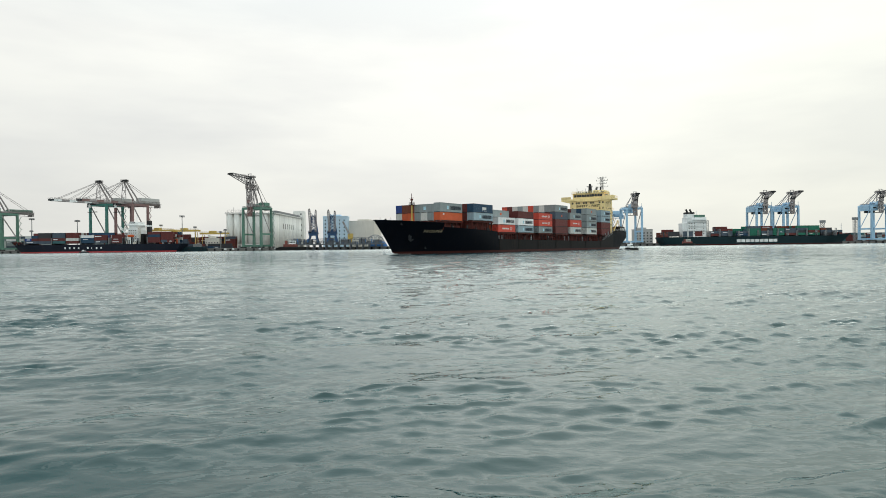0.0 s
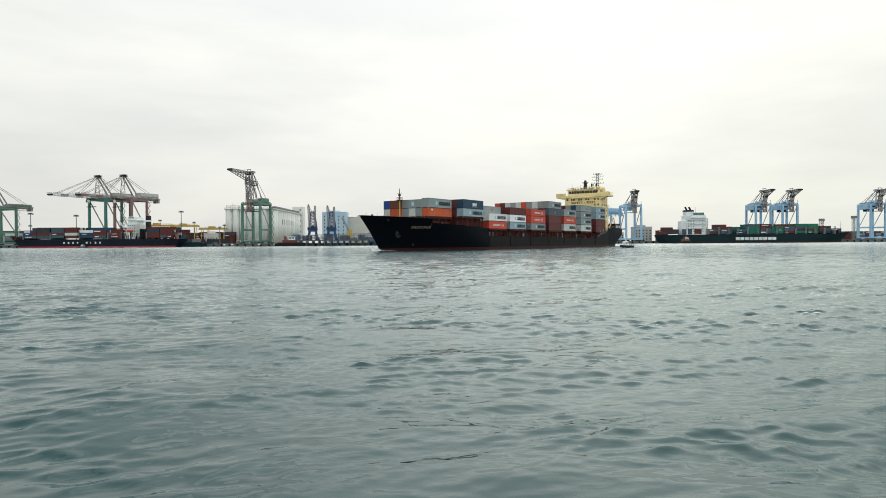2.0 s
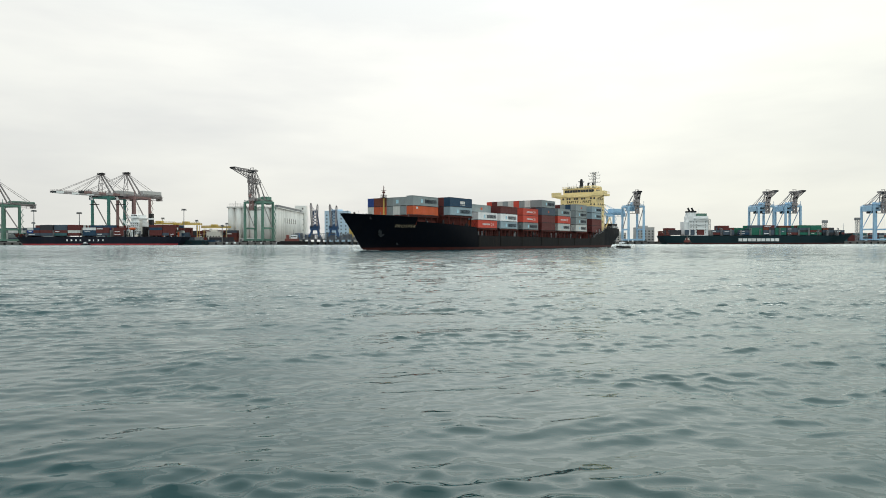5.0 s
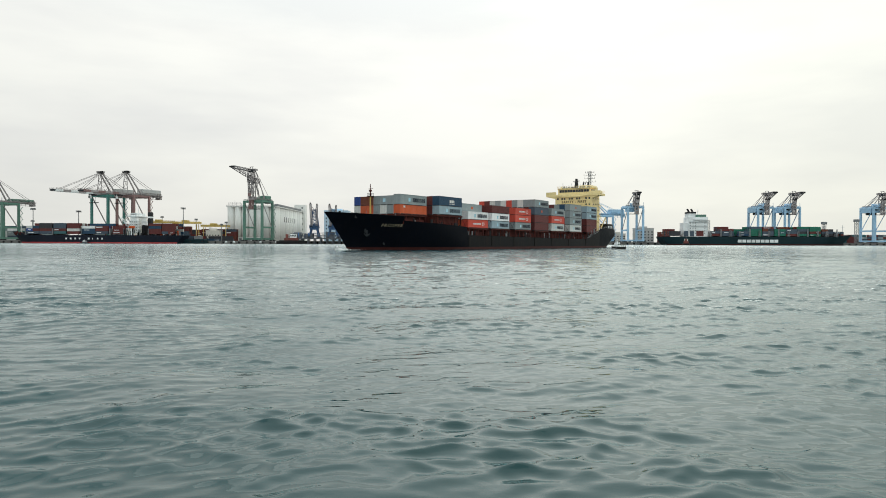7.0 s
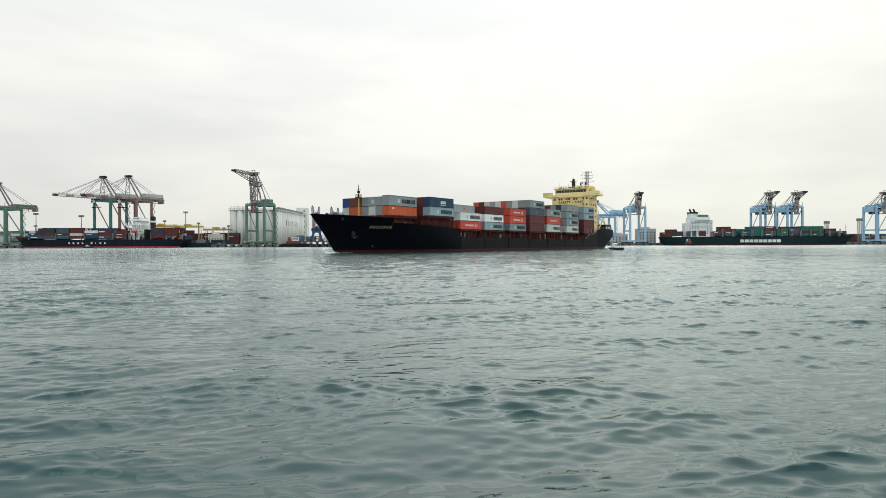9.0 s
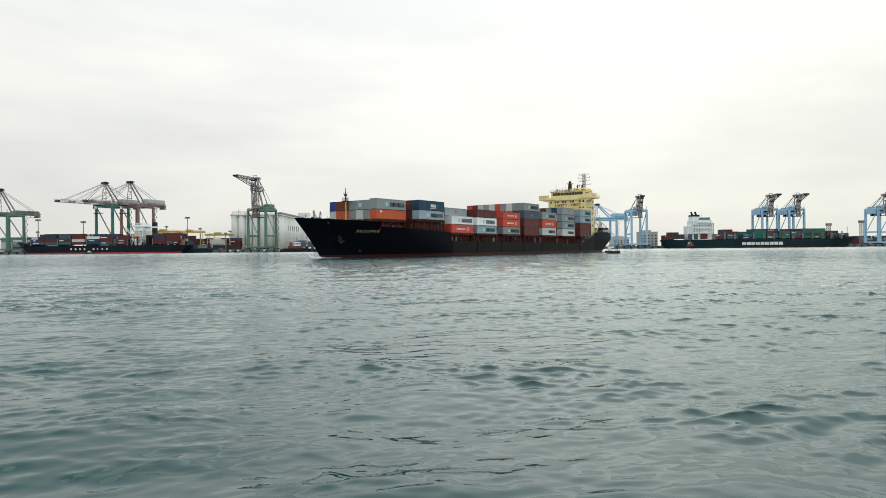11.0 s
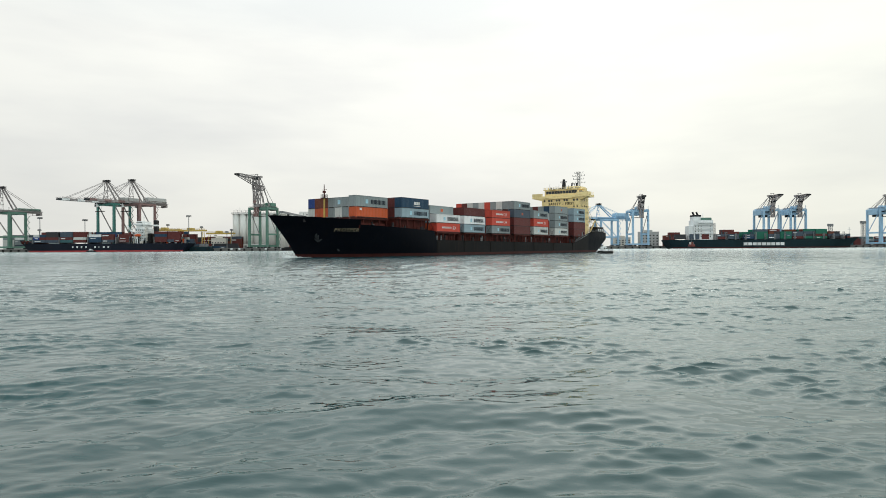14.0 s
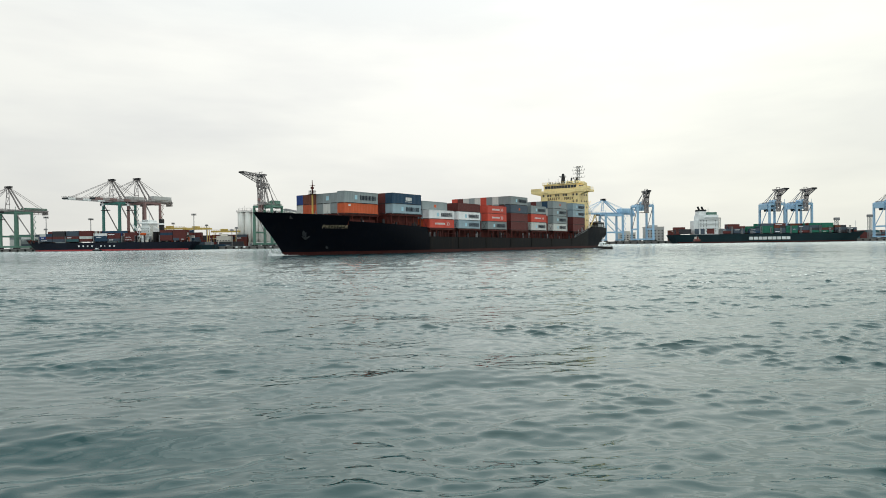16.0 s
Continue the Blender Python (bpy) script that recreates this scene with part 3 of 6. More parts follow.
def build_ship():
    ship = thing("container_ship", "black-hulled container ship with cream-yellow deckhouse, loaded with containers, under way", "ship")
    hull = part("hull", hull_shape(), [M_HULL, M_BOOT, M_SIDE], ship, "black painted hull with worn red boot topping")
    smooth(hull, 30)
    part("deck", deck_shape(), M_DECKRED, ship, "oxide-red painted steel deck")
    # bulwark rail cap round the bow
    s = Shape()
    pts = [(a, line(SHEER, a)) for a in np.arange(-61.8, -42.3, 1.6)]
    for sg in (-1, 1):
        for (a, z), (c, w) in zip(pts, pts[1:]):
            s.beam((a, sg * half_beam(a, z), z), (c, sg * half_beam(c, w), w), 0.28, 0.16)
    part("rail_cap", s, M_HULL, ship)
    # forecastle gear
    for y in (-3.0, 3.0):
        s = Shape().tube((-54.5, y - 1.2, 9.3), (-54.5, y + 1.2, 9.3), 0.7, n=12)
        s.box(-55.3, -53.7, y - 1.5, y - 1.2, 8.5, 9.7).box(-55.3, -53.7, y + 1.2, y + 1.5, 8.5, 9.7)
        part("windlass", s, M_DARK, ship)
    for x, y in ((-57.5, -1.4), (-57.5, 1.4), (-50, -6.6), (-50, 6.6)):
        part("bollard", Shape().tube((x, y, 8.5), (x, y, 9.5), 0.22, n=8).tube((x + 0.8, y, 8.5), (x + 0.8, y, 9.5), 0.22, n=8), M_DARK, ship)
    for i in range(7):
        a = -60.6 + i * 2.6
        z = line(SHEER, a)
        part("rail_post", Shape().beam((a, -half_beam(a, z) + 0.15, z), (a, -half_beam(a, z) + 0.15, z + 0.9), 0.07), M_STEEL, ship)
    # foremast: yellow post with platform, lamps and aerial
    s = Shape().tube((-44.2, 0, 8.2), (-44.2, 0, 15.2), 0.27, 0.2, 10)
    mast = part("foremast", s, M_YELLOW, ship, "yellow foremast with a dark lamp platform")
    s = Shape().bevelbox(-44.9, -43.5, -0.7, 0.7, 15.0, 15.2, 0.03).rail([(-44.8, -0.6, 15.2), (-43.6, -0.6, 15.2), (-43.6, 0.6, 15.2), (-44.8, 0.6, 15.2), (-44.8, -0.6, 15.2)], 0.75, 0.6, 0.05)
    part("platform", s, M_STEELSHADE, mast)
    s = Shape().tube((-44.2, 0, 15.2), (-44.2, 0, 18.6), 0.2, 0.08, 8).box(-44.5, -43.9, -0.3, 0.3, 16.4, 16.9).beam((-44.2, -0.9, 17.2), (-44.2, 0.9, 17.2), 0.1)
    part("lamp_post", s, M_DECKRED, mast)
    # anchors in their recesses and draught marks
    for sg in (-1, 1):
        y = half_beam(-50.6, 5.0)
        s = Shape().tube((-50.6, sg * (y - 0.2), 5.4), (-50.6, sg * (y + 0.12), 5.3), 0.8, n=14)
        s.beam((-50.6, sg * (y + 0.2), 5.4), (-50.4, sg * (y - 0.1), 3.9), 0.35)
        s.beam((-51.5, sg * (y - 0.05), 4.5), (-50.4, sg * (y - 0.1), 3.8), 0.3).beam((-49.4, sg * (y + 0.15), 4.5), (-50.4, sg * (y - 0.1), 3.8), 0.3)
        part("anchor", s, M_ANCHOR, ship, "dull grey stowed anchor")
    part("thruster_mark", Shape().tube((-44.5, -half_beam(-44.5, 1.9) - 0.02, 1.9), (-44.5, -half_beam(-44.5, 1.9) + 0.3, 1.9), 0.45, n=14), M_ANCHOR, ship)
    # name on the bow, laid along the flare
    a0 = -44.8
    y0, y1 = half_beam(a0 - 4.5, 6.7), half_beam(a0 + 4.5, 6.7)
    turn = math.degrees(math.atan2(-(y1 - y0), 9.0))
    flare = math.degrees(math.atan2(half_beam(a0, 7.4) - half_beam(a0, 6.0), 1.4))
    words("name", "PROSPER", 1.42, M_LETTER, ship, pose(a0, -(y0 + y1) / 2 - 0.28, 6.7) @ pose(0, 0, 0, 0, 0, turn) @ pose(0, 0, 0, 90 + flare), 0.15, 1.22)
    r = random.Random(33)
    for i in range(16):
        a = r.uniform(-58.5, -44.5)
        y, h = r.uniform(-0.6, 0.6) * half_beam(a, 9.0), r.uniform(0.5, 1.9)
        part("deck_fitting", Shape().tube((a, y, 8.3), (a, y, 8.7 + h), r.uniform(0.12, 0.3), n=8), r.choice((M_DARK, M_STEEL, M_STEELSHADE)), ship)
    # hatches, coamings and the stanchions that carry the outboard stacks
    bays = (("C", -11.8, 0.4), ("D", 2.8, 15.0), ("E", 19.6, 31.8), ("F", 34.9, 47.1), ("G", 49.9, 62.1), ("H", 68.3, 80.5), ("I", 86.8, 99.0))
    for _, a, e in bays:
        part("hatch_coaming", Shape().box(a - 0.3, e + 0.3, -9.9, 9.9, 3.6, 6.0), M_DECKRED, ship)
        part("hatch_cover", Shape().bevelbox(a - 0.5, e + 0.5, -10.3, 10.3, 6.0, 6.78, 0.08), M_DECKRED, ship)
        for sg in (-1, 1):
            part("side_girder", Shape().box(a - 0.1, e + 0.1, sg * 12.2 - 0.25, sg * 12.2 + 0.25, 6.38, 6.78), M_DECKRED, ship)
            for k in range(5):
                x = a + 0.3 + (e - a - 0.6) * k / 4
                part("stanchion", Shape().box(x - 0.16, x + 0.16, sg * 12.15 - 0.16, sg * 12.15 + 0.16, 3.4, 6.38), M_DECKRED, ship)
    for a, e, b, zb in ((-43.3, -30.3, 9.6, 10.0), (-28.3, -15.1, 12.0, 10.35)):
        z = line(SHEER, a) - 1.2
        part("hatch_coaming", Shape().box(a, e, -b + 1.4, b - 1.4, z, zb - 0.5), M_DECKRED, ship)
        part("hatch_cover", Shape().bevelbox(a - 0.2, e + 0.2, -b, b, zb - 0.5, zb - 0.02, 0.05), M_DECKRED, ship)
        for k in range(5):
            x = a + 0.4 + (e - a - 0.8) * k / 4
            for sg in (-1, 1):
                part("stanchion", Shape().box(x - 0.15, x + 0.15, sg * (b - 0.3) - 0.15, sg * (b - 0.3) + 0.15, z, zb - 0.5), M_DECKRED, ship)
    part("side_panel", Shape().box(-41.0, -31.5, -9.4, -9.2, 7.2, 8.6), M_DECKRED, ship, "rusty red steel side panel")
    s = Shape()
    for i in range(26):
        a = -12.2 + i * 3.7
        z = line(SHEER, a)
        if a < 85:
            s.beam((a, -12.85, z - 0.1), (a, -12.85, z + 1.0), 0.07)
    for h in (0.45, 0.95):
        for i in range(25):
            a, c = -12.2 + i * 3.7, -12.2 + (i + 1) * 3.7
            if c < 86:
                s.beam((a, -12.85, line(SHEER, a) + h), (c, -12.85, line(SHEER, c) + h), 0.05)
    part("side_rail", s, M_DECKRED, ship)
    # pipes, boxes and lashing gear along the side decks
    r = random.Random(21)
    for i in range(110):
        a = r.uniform(-41, 98)
        if -14.5 < a < -11.9:
            continue
        z = line(SHEER, a) - (0.9 if a < -13 else 0.1)
        y = -half_beam(a, line(SHEER, a)) + r.uniform(0.4, 1.0)
        w, h = r.uniform(0.15, 0.7), r.uniform(0.9, 2.1)
        part("deck_fitting", Shape().bevelbox(a, a + w, y, y + 0.4, z, z + h, 0.04), r.choice((M_DARK, M_DARK, M_STEEL, M_DECKRED, M_DECKRED, M_STEELSHADE)), ship)
    # lashing rods in front of the lowest boxes
    for a, e, z0 in ((-11.8, 0.4, 6.8), (2.8, 15.0, 6.8), (19.6, 31.8, 6.8), (34.9, 47.1, 6.8), (49.9, 62.1, 6.8), (68.3, 80.5, 6.8), (86.8, 99.0, 6.8)):
        for y in (-10.98, -8.54, -6.1):
            part("lashing_rods", Shape().beam((a - 0.25, y - 1.1, z0 - 0.6), (a - 0.12, y + 1.0, z0 + 2.6), 0.05).beam((a - 0.25, y + 1.1, z0 - 0.6), (a - 0.12, y - 1.0, z0 + 2.6), 0.05), M_STEELSHADE, ship)
    # fender strakes on the side
    for a in (-12.6, 1.6, 17.2, 33.3, 48.5, 65, 83.6):
        part("hull_strake", Shape().box(a - 0.2, a + 0.2, -13.12, -12.95, 0.9, line(SHEER, a)), M_STRAKE, ship)
    # accommodation block
    house = part("deckhouse", Shape().bevelbox(101.5, 111.5, -8.8, 9.6, 6.6, 25.0, 0.1), M_CREAM, ship, "cream-yellow painted deckhouse")
    part("bridge_deck", Shape().bevelbox(100.9, 108.6, -12.7, 14.1, 24.3, 25.3, 0.08), M_CREAM, ship)
    for sg, tip in ((-1, 12.7), (1, 14.1)):
        part("wing_bulwark", Shape().box(100.9, 101.05, sg * (tip - 2.6) - 2.6, sg * (tip - 2.6) + 2.6, 25.3, 26.5).box(101.05, 104.5, sg * tip - 0.08, sg * tip + 0.08, 25.3, 26.5), M_CREAM, ship)
        part("wing_rail", Shape().rail([(104.5, sg * (tip - 0.1), 25.3), (108.4, sg * (tip - 0.1), 25.3)], 1.1, 1.3, 0.06), M_CREAM, ship)
        s = Shape().add([(101.2, sg * 8.7, 23.0), (104.2, sg * 8.7, 23.0), (104.2, sg * (tip - 0.3), 24.3), (101.2, sg * (tip - 0.3), 24.3), (101.2, sg * 8.7, 24.3), (104.2, sg * 8.7, 24.3)],
                        [(0, 1, 2, 3), (0, 3, 4), (1, 5, 2), (0, 4, 5, 1), (3, 2, 5, 4)])
        part("wing_bracket", s, M_CREAM, ship)
    bridge = part("wheelhouse", Shape().bevelbox(101.6, 108.0, -8.2, 8.2, 25.3, 27.9, 0.12), M_CREAM, ship)
    for i in range(11):
        y = -7.4 + i * 1.36
        part("window", Shape().box(101.54, 101.62, y, y + 1.22, 26.2, 27.4), M_WINDOW, bridge)
    for i in range(3):
        part("window", Shape().box(102.4 + i * 1.7, 103.7 + i * 1.7, -8.26, -8.18, 26.35, 27.35), M_WINDOW, bridge)
    part("bridge_roof", Shape().bevelbox(101.1, 108.5, -8.7, 8.7, 27.9, 28.15, 0.05).rail([(101.3, -8.5, 28.1), (101.3, 8.5, 28.1), (108.3, 8.5, 28.1), (108.3, -8.5, 28.1), (101.3, -8.5, 28.1)], 1.0, 1.7, 0.05), M_CREAM, ship)
    for y in (-8.0, -6.4, -3.1, -1.9, 0.6, 1.8, 4.4, 5.6, 7.8):
        part("window", Shape().box(101.42, 101.52, y, y + 0.75, 22.7, 23.6), M_WINDOW, house)
    for y in (-8.0, -6.4, 7.8):
        for z in (20.0, 17.3):
            part("window", Shape().box(101.42, 101.52, y, y + 0.7, z, z + 0.85), M_WINDOW, house)
    for a in (103.5, 106.5, 109.3):
        for z in (22.7, 20.0, 17.3, 14.5, 11.7):
            part("window", Shape().box(a, a + 0.7, -8.86, -8.78, z, z + 0.9), M_WINDOW, house)
    words("safety_sign", "SAFETY - FIRST", 1.5, M_SIGN, ship, pose(101.45, 0.0, 21.55) @ pose(0, 0, 0, 0, 0, -90) @ pose(0, 0, 0, 90), 0, 1.25, 0.05)
    part("sign_beam", Shape().bevelbox(100.6, 101.5, -5.5, 5.5, 23.9, 24.25, 0.05), M_CREAM, ship)
    # decks of the block, ladders
    for z in (9.4, 12.2, 15.0, 17.8, 20.5):
        part("deck_edge", Shape().box(101.3, 111.8, -9.1, 9.9, z, z + 0.14), M_CREAM, ship)
    s = Shape()
    for i, z in enumerate((9.5, 12.3, 15.1, 17.9)):
        x0, x1 = (112, 115) if i % 2 else (115, 112)
        for y in (-8.5, -7.7):
            s.beam((x0, y, z), (x1, y, z + 2.8), 0.12)
        for k in range(8):
            s.beam((x0 + (x1 - x0) * k / 8, -8.5, z + 2.8 * k / 8), (x0 + (x1 - x0) * k / 8, -7.7, z + 2.8 * k / 8), 0.08)
    part("ladder", s, M_CREAM, ship)
    # things on the monkey island
    radar = part("radar_mast", Shape().tube((104.5, 0, 28.1), (104.5, 0, 30.6), 1.1, 0.8, 10).tube((104.5, 0, 30.6), (104.5, 0, 32.8), 0.85, 0.5, 10).beam((104.5, -1.4, 31.2), (104.5, 1.4, 31.2), 0.14), M_DARK, ship, "black painted radar mast")
    part("scanner", Shape().box(104.0, 104.3, -1.6, 1.6, 31.5, 31.8), M_STEEL, radar)
    for y, h in ((-6.5, 1.6), (-4.4, 2.2), (-2.6, 1.8), (2.4, 2.6), (4.0, 2.0), (5.4, 1.5), (7.4, 3.2)):
        part("aerial", Shape().tube((104 + y * 0.2, y, 28.1), (104 + y * 0.2, y, 28.1 + h), 0.12, 0.06, 6).tube((104 + y * 0.2, y, 28.1), (104 + y * 0.2, y, 28.9), 0.4, n=8), M_STEEL, ship)
    r = random.Random(8)
    for i in range(20):
        x, y, w, h = r.uniform(102, 107.5), -7.6 + i * 0.8, r.uniform(0.3, 0.8), r.uniform(0.5, 1.5)
        part("deck_box", Shape().bevelbox(x, x + w, y, y + w, 28.1, 28.1 + h, 0.06), (M_STEEL, M_DARK, M_CREAM, M_WHITE)[i % 4], ship)
    # funnel and main mast
    funnel = part("funnel", Shape().bevelbox(113.5, 123.5, -3.6, 3.6, 8.0, 30.4, 0.6), M_CREAM, ship, "cream-yellow funnel casing with black pipes")
    for x, y in ((116, -1.2), (116, 1.2), (119, 0)):
        part("pipe", Shape().tube((x, y, 30.3), (x + 0.4, y, 32.0), 0.4, n=10), M_DARK, funnel)
    s = Shape().truss((121.4, 0, 30.3), (121.4, 0, 37.8), 1.1, 1.1, 6, 0.14)
    for z, w in ((32.5, 3.2), (34.3, 2.6), (35.8, 3.0), (37.2, 2.2)):
        s.beam((121.4, -w, z), (121.4, w, z), 0.14).beam((121.4 - w * 0.4, 0, z), (121.4 + w * 0.4, 0, z), 0.12)
        for y in (-w, -w / 2, w / 2, w):
            s.tube((121.4, y, z), (121.4, y, z + 0.7), 0.1, n=6)
    part("main_mast", s, M_STEEL, ship, "grey lattice mast with cross arms and lamps")
    part("flag", Shape().add([(122.5, 3.0, 33.2), (124.4, 3.3, 32.6), (124.3, 3.1, 31.5), (122.5, 3.0, 32.1)], [(0, 1, 2, 3)]), M_DARK, ship)
    # stern: winch house with openings, boat, stays and rails
    s = Shape().bevelbox(118.5, 126.5, -10.2, -6.4, 7.8, 11.4, 0.08)
    winch = part("winch_house", s, M_DARK, ship)
    for a in (119.6, 121.8, 124.0):
        part("opening", Shape().bevelbox(a, a + 1.2, -10.3, -10.15, 9.3, 10.4, 0.03), M_WHITE, winch)
    s = Shape()
    for k in range(5):
        s.beam((108.5, -9 + k * 1.2, 20.5 - k), (126.5, -8 + k, 9.5), 0.07)
    part("stays", s, M_STEEL, ship)
    part("davit", Shape().beam((112, -9.4, 9), (115.5, -10.4, 14.5), 0.4).beam((115.5, -10.4, 14.5), (119, -10.0, 11.0), 0.3), M_CREAM, ship)
    part("stern_rail", Shape().rail([(101, -12.6, 8.3), (112, -12.4, 8.9), (122, -11.4, 8.9), (130.5, -9.4, 8.9), (130.8, 9.4, 8.9)], 1.0, 2.0, 0.06), M_STEEL, ship)
    part("gangway", Shape().beam((87, -12.75, 4.4), (100, -12.75, 7.6), 0.5, 0.25).rail([(87, -12.95, 4.4), (100, -12.95, 7.6)], 0.9, 1.5, 0.05), M_STEEL, ship)
    return ship


ship = build_ship()

# cargo: bay by bay; columns run from port (0) to starboard
COLS = [-10.98 + 2.44 * i for i in range(10)]
rng = random.Random(11)
MIXED = ["grey", "brown", "grey", "bluegrey", "red", "navy", "pale", "brown", "slate", "orange", "rust"]


def stack(a, col, z, tiers, length=12.19):
    """One column of containers, from the bottom up: (kind, mark, height)."""
    for kind, mark, high in tiers:
        container(kind, pose(a, COLS[col], z), length, high, mark)
        z += high + 0.01


def load_ship():
    s, h = 2.59, 2.9
    any_ = lambda n, high: [(rng.choice(MIXED), "", high) for _ in range(n)]
    stack(-42.9, 1, 10.0, [("orange", "small_star", s), ("grey", "star", h)])
    for c, lo, hi in ((2, "grey", "grey"), (3, "pale", "grey"), (4, "grey", "grey"), (5, "orange", "rust"), (6, "orange", "rust"), (7, "pale", "blue")):
        stack(-42.9, c, 10.0, [(lo, "", s), (hi, "end_star" if c == 3 else "", s)])
    stack(-27.8, 0, 10.35, [("bluegrey", "star", s), ("navy", "short", s + 0.25)])
    for c in range(1, 10):
        stack(-27.8, c, 10.35, [("brown", "", s), ("brown" if c < 5 else rng.choice(MIXED), "", s + 0.25)])
    # amidships
    stack(-11.8, 0, 6.8, [("red", "chevron", s), ("white", "star", s)])
    stack(-11.8, 1, 6.8, any_(2, s) + [("grey", "tag", s)])
    stack(2.8, 0, 6.8, [("bluegrey", "star", s), ("white", "star", s), ("brown", "", s)])
    stack(19.6, 0, 6.8, [("grey", "star", s), ("red", "chevron", s), ("red", "chevron", s)])
    stack(34.9, 0, 6.8, [("brown", "", h), ("brown", "", h), ("slate", "tag", h), ("grey", "star", h)])
    stack(49.9, 0, 6.8, [("pale", "star", h + 0.1), ("red", "chevron", h + 0.1), ("grey", "star", h + 0.1)])
    stack(68.3, 0, 6.8, [("pale", "star", h), ("grey", "star", h), ("grey", "star", h), ("grey", "tag", h)])
    stack(86.8, 0, 6.8, [("brown", "", h), ("brown", "", h), ("bluegrey", "star", h), ("bluegrey", "star", h)])
    tops = {34.9: ["grey", "pale", "grey", "red", "pale", "grey", "pale", "brown", "red"], 49.9: ["grey", "brown", "grey", "brown", "navy", "grey", "brown", "brown", "grey"],
            68.3: ["navy", "grey", "brown", "grey", "brown", "grey", "brown", "grey", "brown"], 86.8: ["grey", "pale", "grey", "brown", "grey", "grey", "brown", "grey", "grey"],
            -11.8: ["", "grey", "grey", "brown", "grey", "brown", "grey", "brown", "grey"], 2.8: ["brown", "brown", "red", "brown", "brown", "brown", "red", "brown", "brown"],
            19.6: ["red", "brown", "red", "pale", "brown", "red", "brown", "brown", "grey"]}
    for a, cols in tops.items():
        high, n = (s, 3) if a < 30 else (h, 3 if a == 49.9 else 4)
        for c, k in enumerate(cols, 1):
            if k:
                stack(a, c, 6.8, any_(n - 1, high) + [(k, "", high)])


load_ship()


def build_wash():
    """Broken water at the bow and along the waterline, which goes with the ship."""
    r = random.Random(3)
    wash = thing("bow_wave", "thin white bow wave and foam along the moving hull", "foam", kind="stuff")
    s = Shape()
    for i in range(26):
        k = r.random() ** 2.0
        a = -55.6 + k * 3
        y = -half_beam(max(a, -53.0), 0.2) - 0.15 - abs(r.gauss(0, 0.35))
        if r.random() < 0.4:
            y = -y
        w, d, h = r.uniform(0.2, 0.9), r.uniform(0.1, 0.35), r.uniform(0.05, 0.35) * (1.1 - k)
        s.add([(a - w, y, -0.2), (a, y - d, -0.2), (a + w, y, -0.2), (a, y + d, -0.2), (a + w * 0.1, y, 0.26 + h)], [(0, 1, 4), (1, 2, 4), (2, 3, 4), (3, 0, 4)])
    for sg in (-1, 1):  # the ragged crest that the stem throws up
        rs = []
        for i in range(20):
            a = -57.6 + i * 0.4
            y = sg * (half_beam(max(a, -54.0), 0.1) * min(1, max(0, (a + 57.5) / 4)) + 0.1 + 0.05 * i)
            h = (1.0 * math.exp(-i / 4) + 0.05) * r.uniform(0.6, 1.25)
            rs.append([(a, y - sg * 0.3, -0.3), (a, y, h), (a, y + sg * (0.4 + 0.03 * i), h * 0.35), (a, y + sg * (0.9 + 0.06 * i), -0.3)])
        s.rings(rs)
    for i in range(160):
        a, y = r.uniform(112, 128), r.uniform(-7, 4)
        w, d = r.uniform(0.2, 0.8), r.uniform(0.1, 0.4)
        s.add([(a - w, y, 0.0), (a, y - d, 0.02), (a + w, y, 0.0), (a, y + d, 0.02), (a, y, r.uniform(0.1, 0.4))], [(0, 1, 4), (1, 2, 4), (2, 3, 4), (3, 0, 4)])
    part("foam", s, M_FOAM, wash)
    return wash


wash = build_wash()

# ---------------------------------------------------------------- land and quays


def build_land():
    edge = [(-4800, 634), (-52, 634), (-52, 700), (120, 700), (120, 716), (4800, 716)]
    s = Shape()
    n = len(edge)
    v = [(x, y, 2.6) for x, y in edge] + [(x, y, -3) for x, y in edge] + [(x, 4850, 2.6) for x, _ in edge]
    s.add(v, [(i + n, i + 1 + n, i + 1, i) for i in range(n - 1)] + [(i, i + 1, i + 1 + 2 * n, i + 2 * n) for i in range(n - 1) if edge[i][0] != edge[i + 1][0]])
    land = tagged(part("ground", s, M_CONCRETE), "weathered concrete quay and flat port ground", "ground", kind="structure")
    for x0, x1, y in ((-700, -52, 634), (120, 640, 716)):
        cope = Shape().box(x0, x1, y - 0.6, y + 0.3, 2.1, 2.95)
        part("coping", cope, M_CONCRETE, land)
        me = Shape().bevelbox(-0.9, 0.9, -0.7, 0.0, 0.1, 2.3, 0.1).mesh("fender", M_RUBBER)
        x = x0 + 4
        while x < x1 - 3:
            part("fender", me, None, land, at=pose(x, y - 0.02, 0))
            x += 8.0
    for x in (-262, -247, -222, -214, -187, -171):
        part("quay_marker", Shape().bevelbox(x, x + 2.2, 632.9, 633.38, 1.2, 2.7, 0.1), M_WHITE, land, "white painted quay marker")
    return land


build_land()


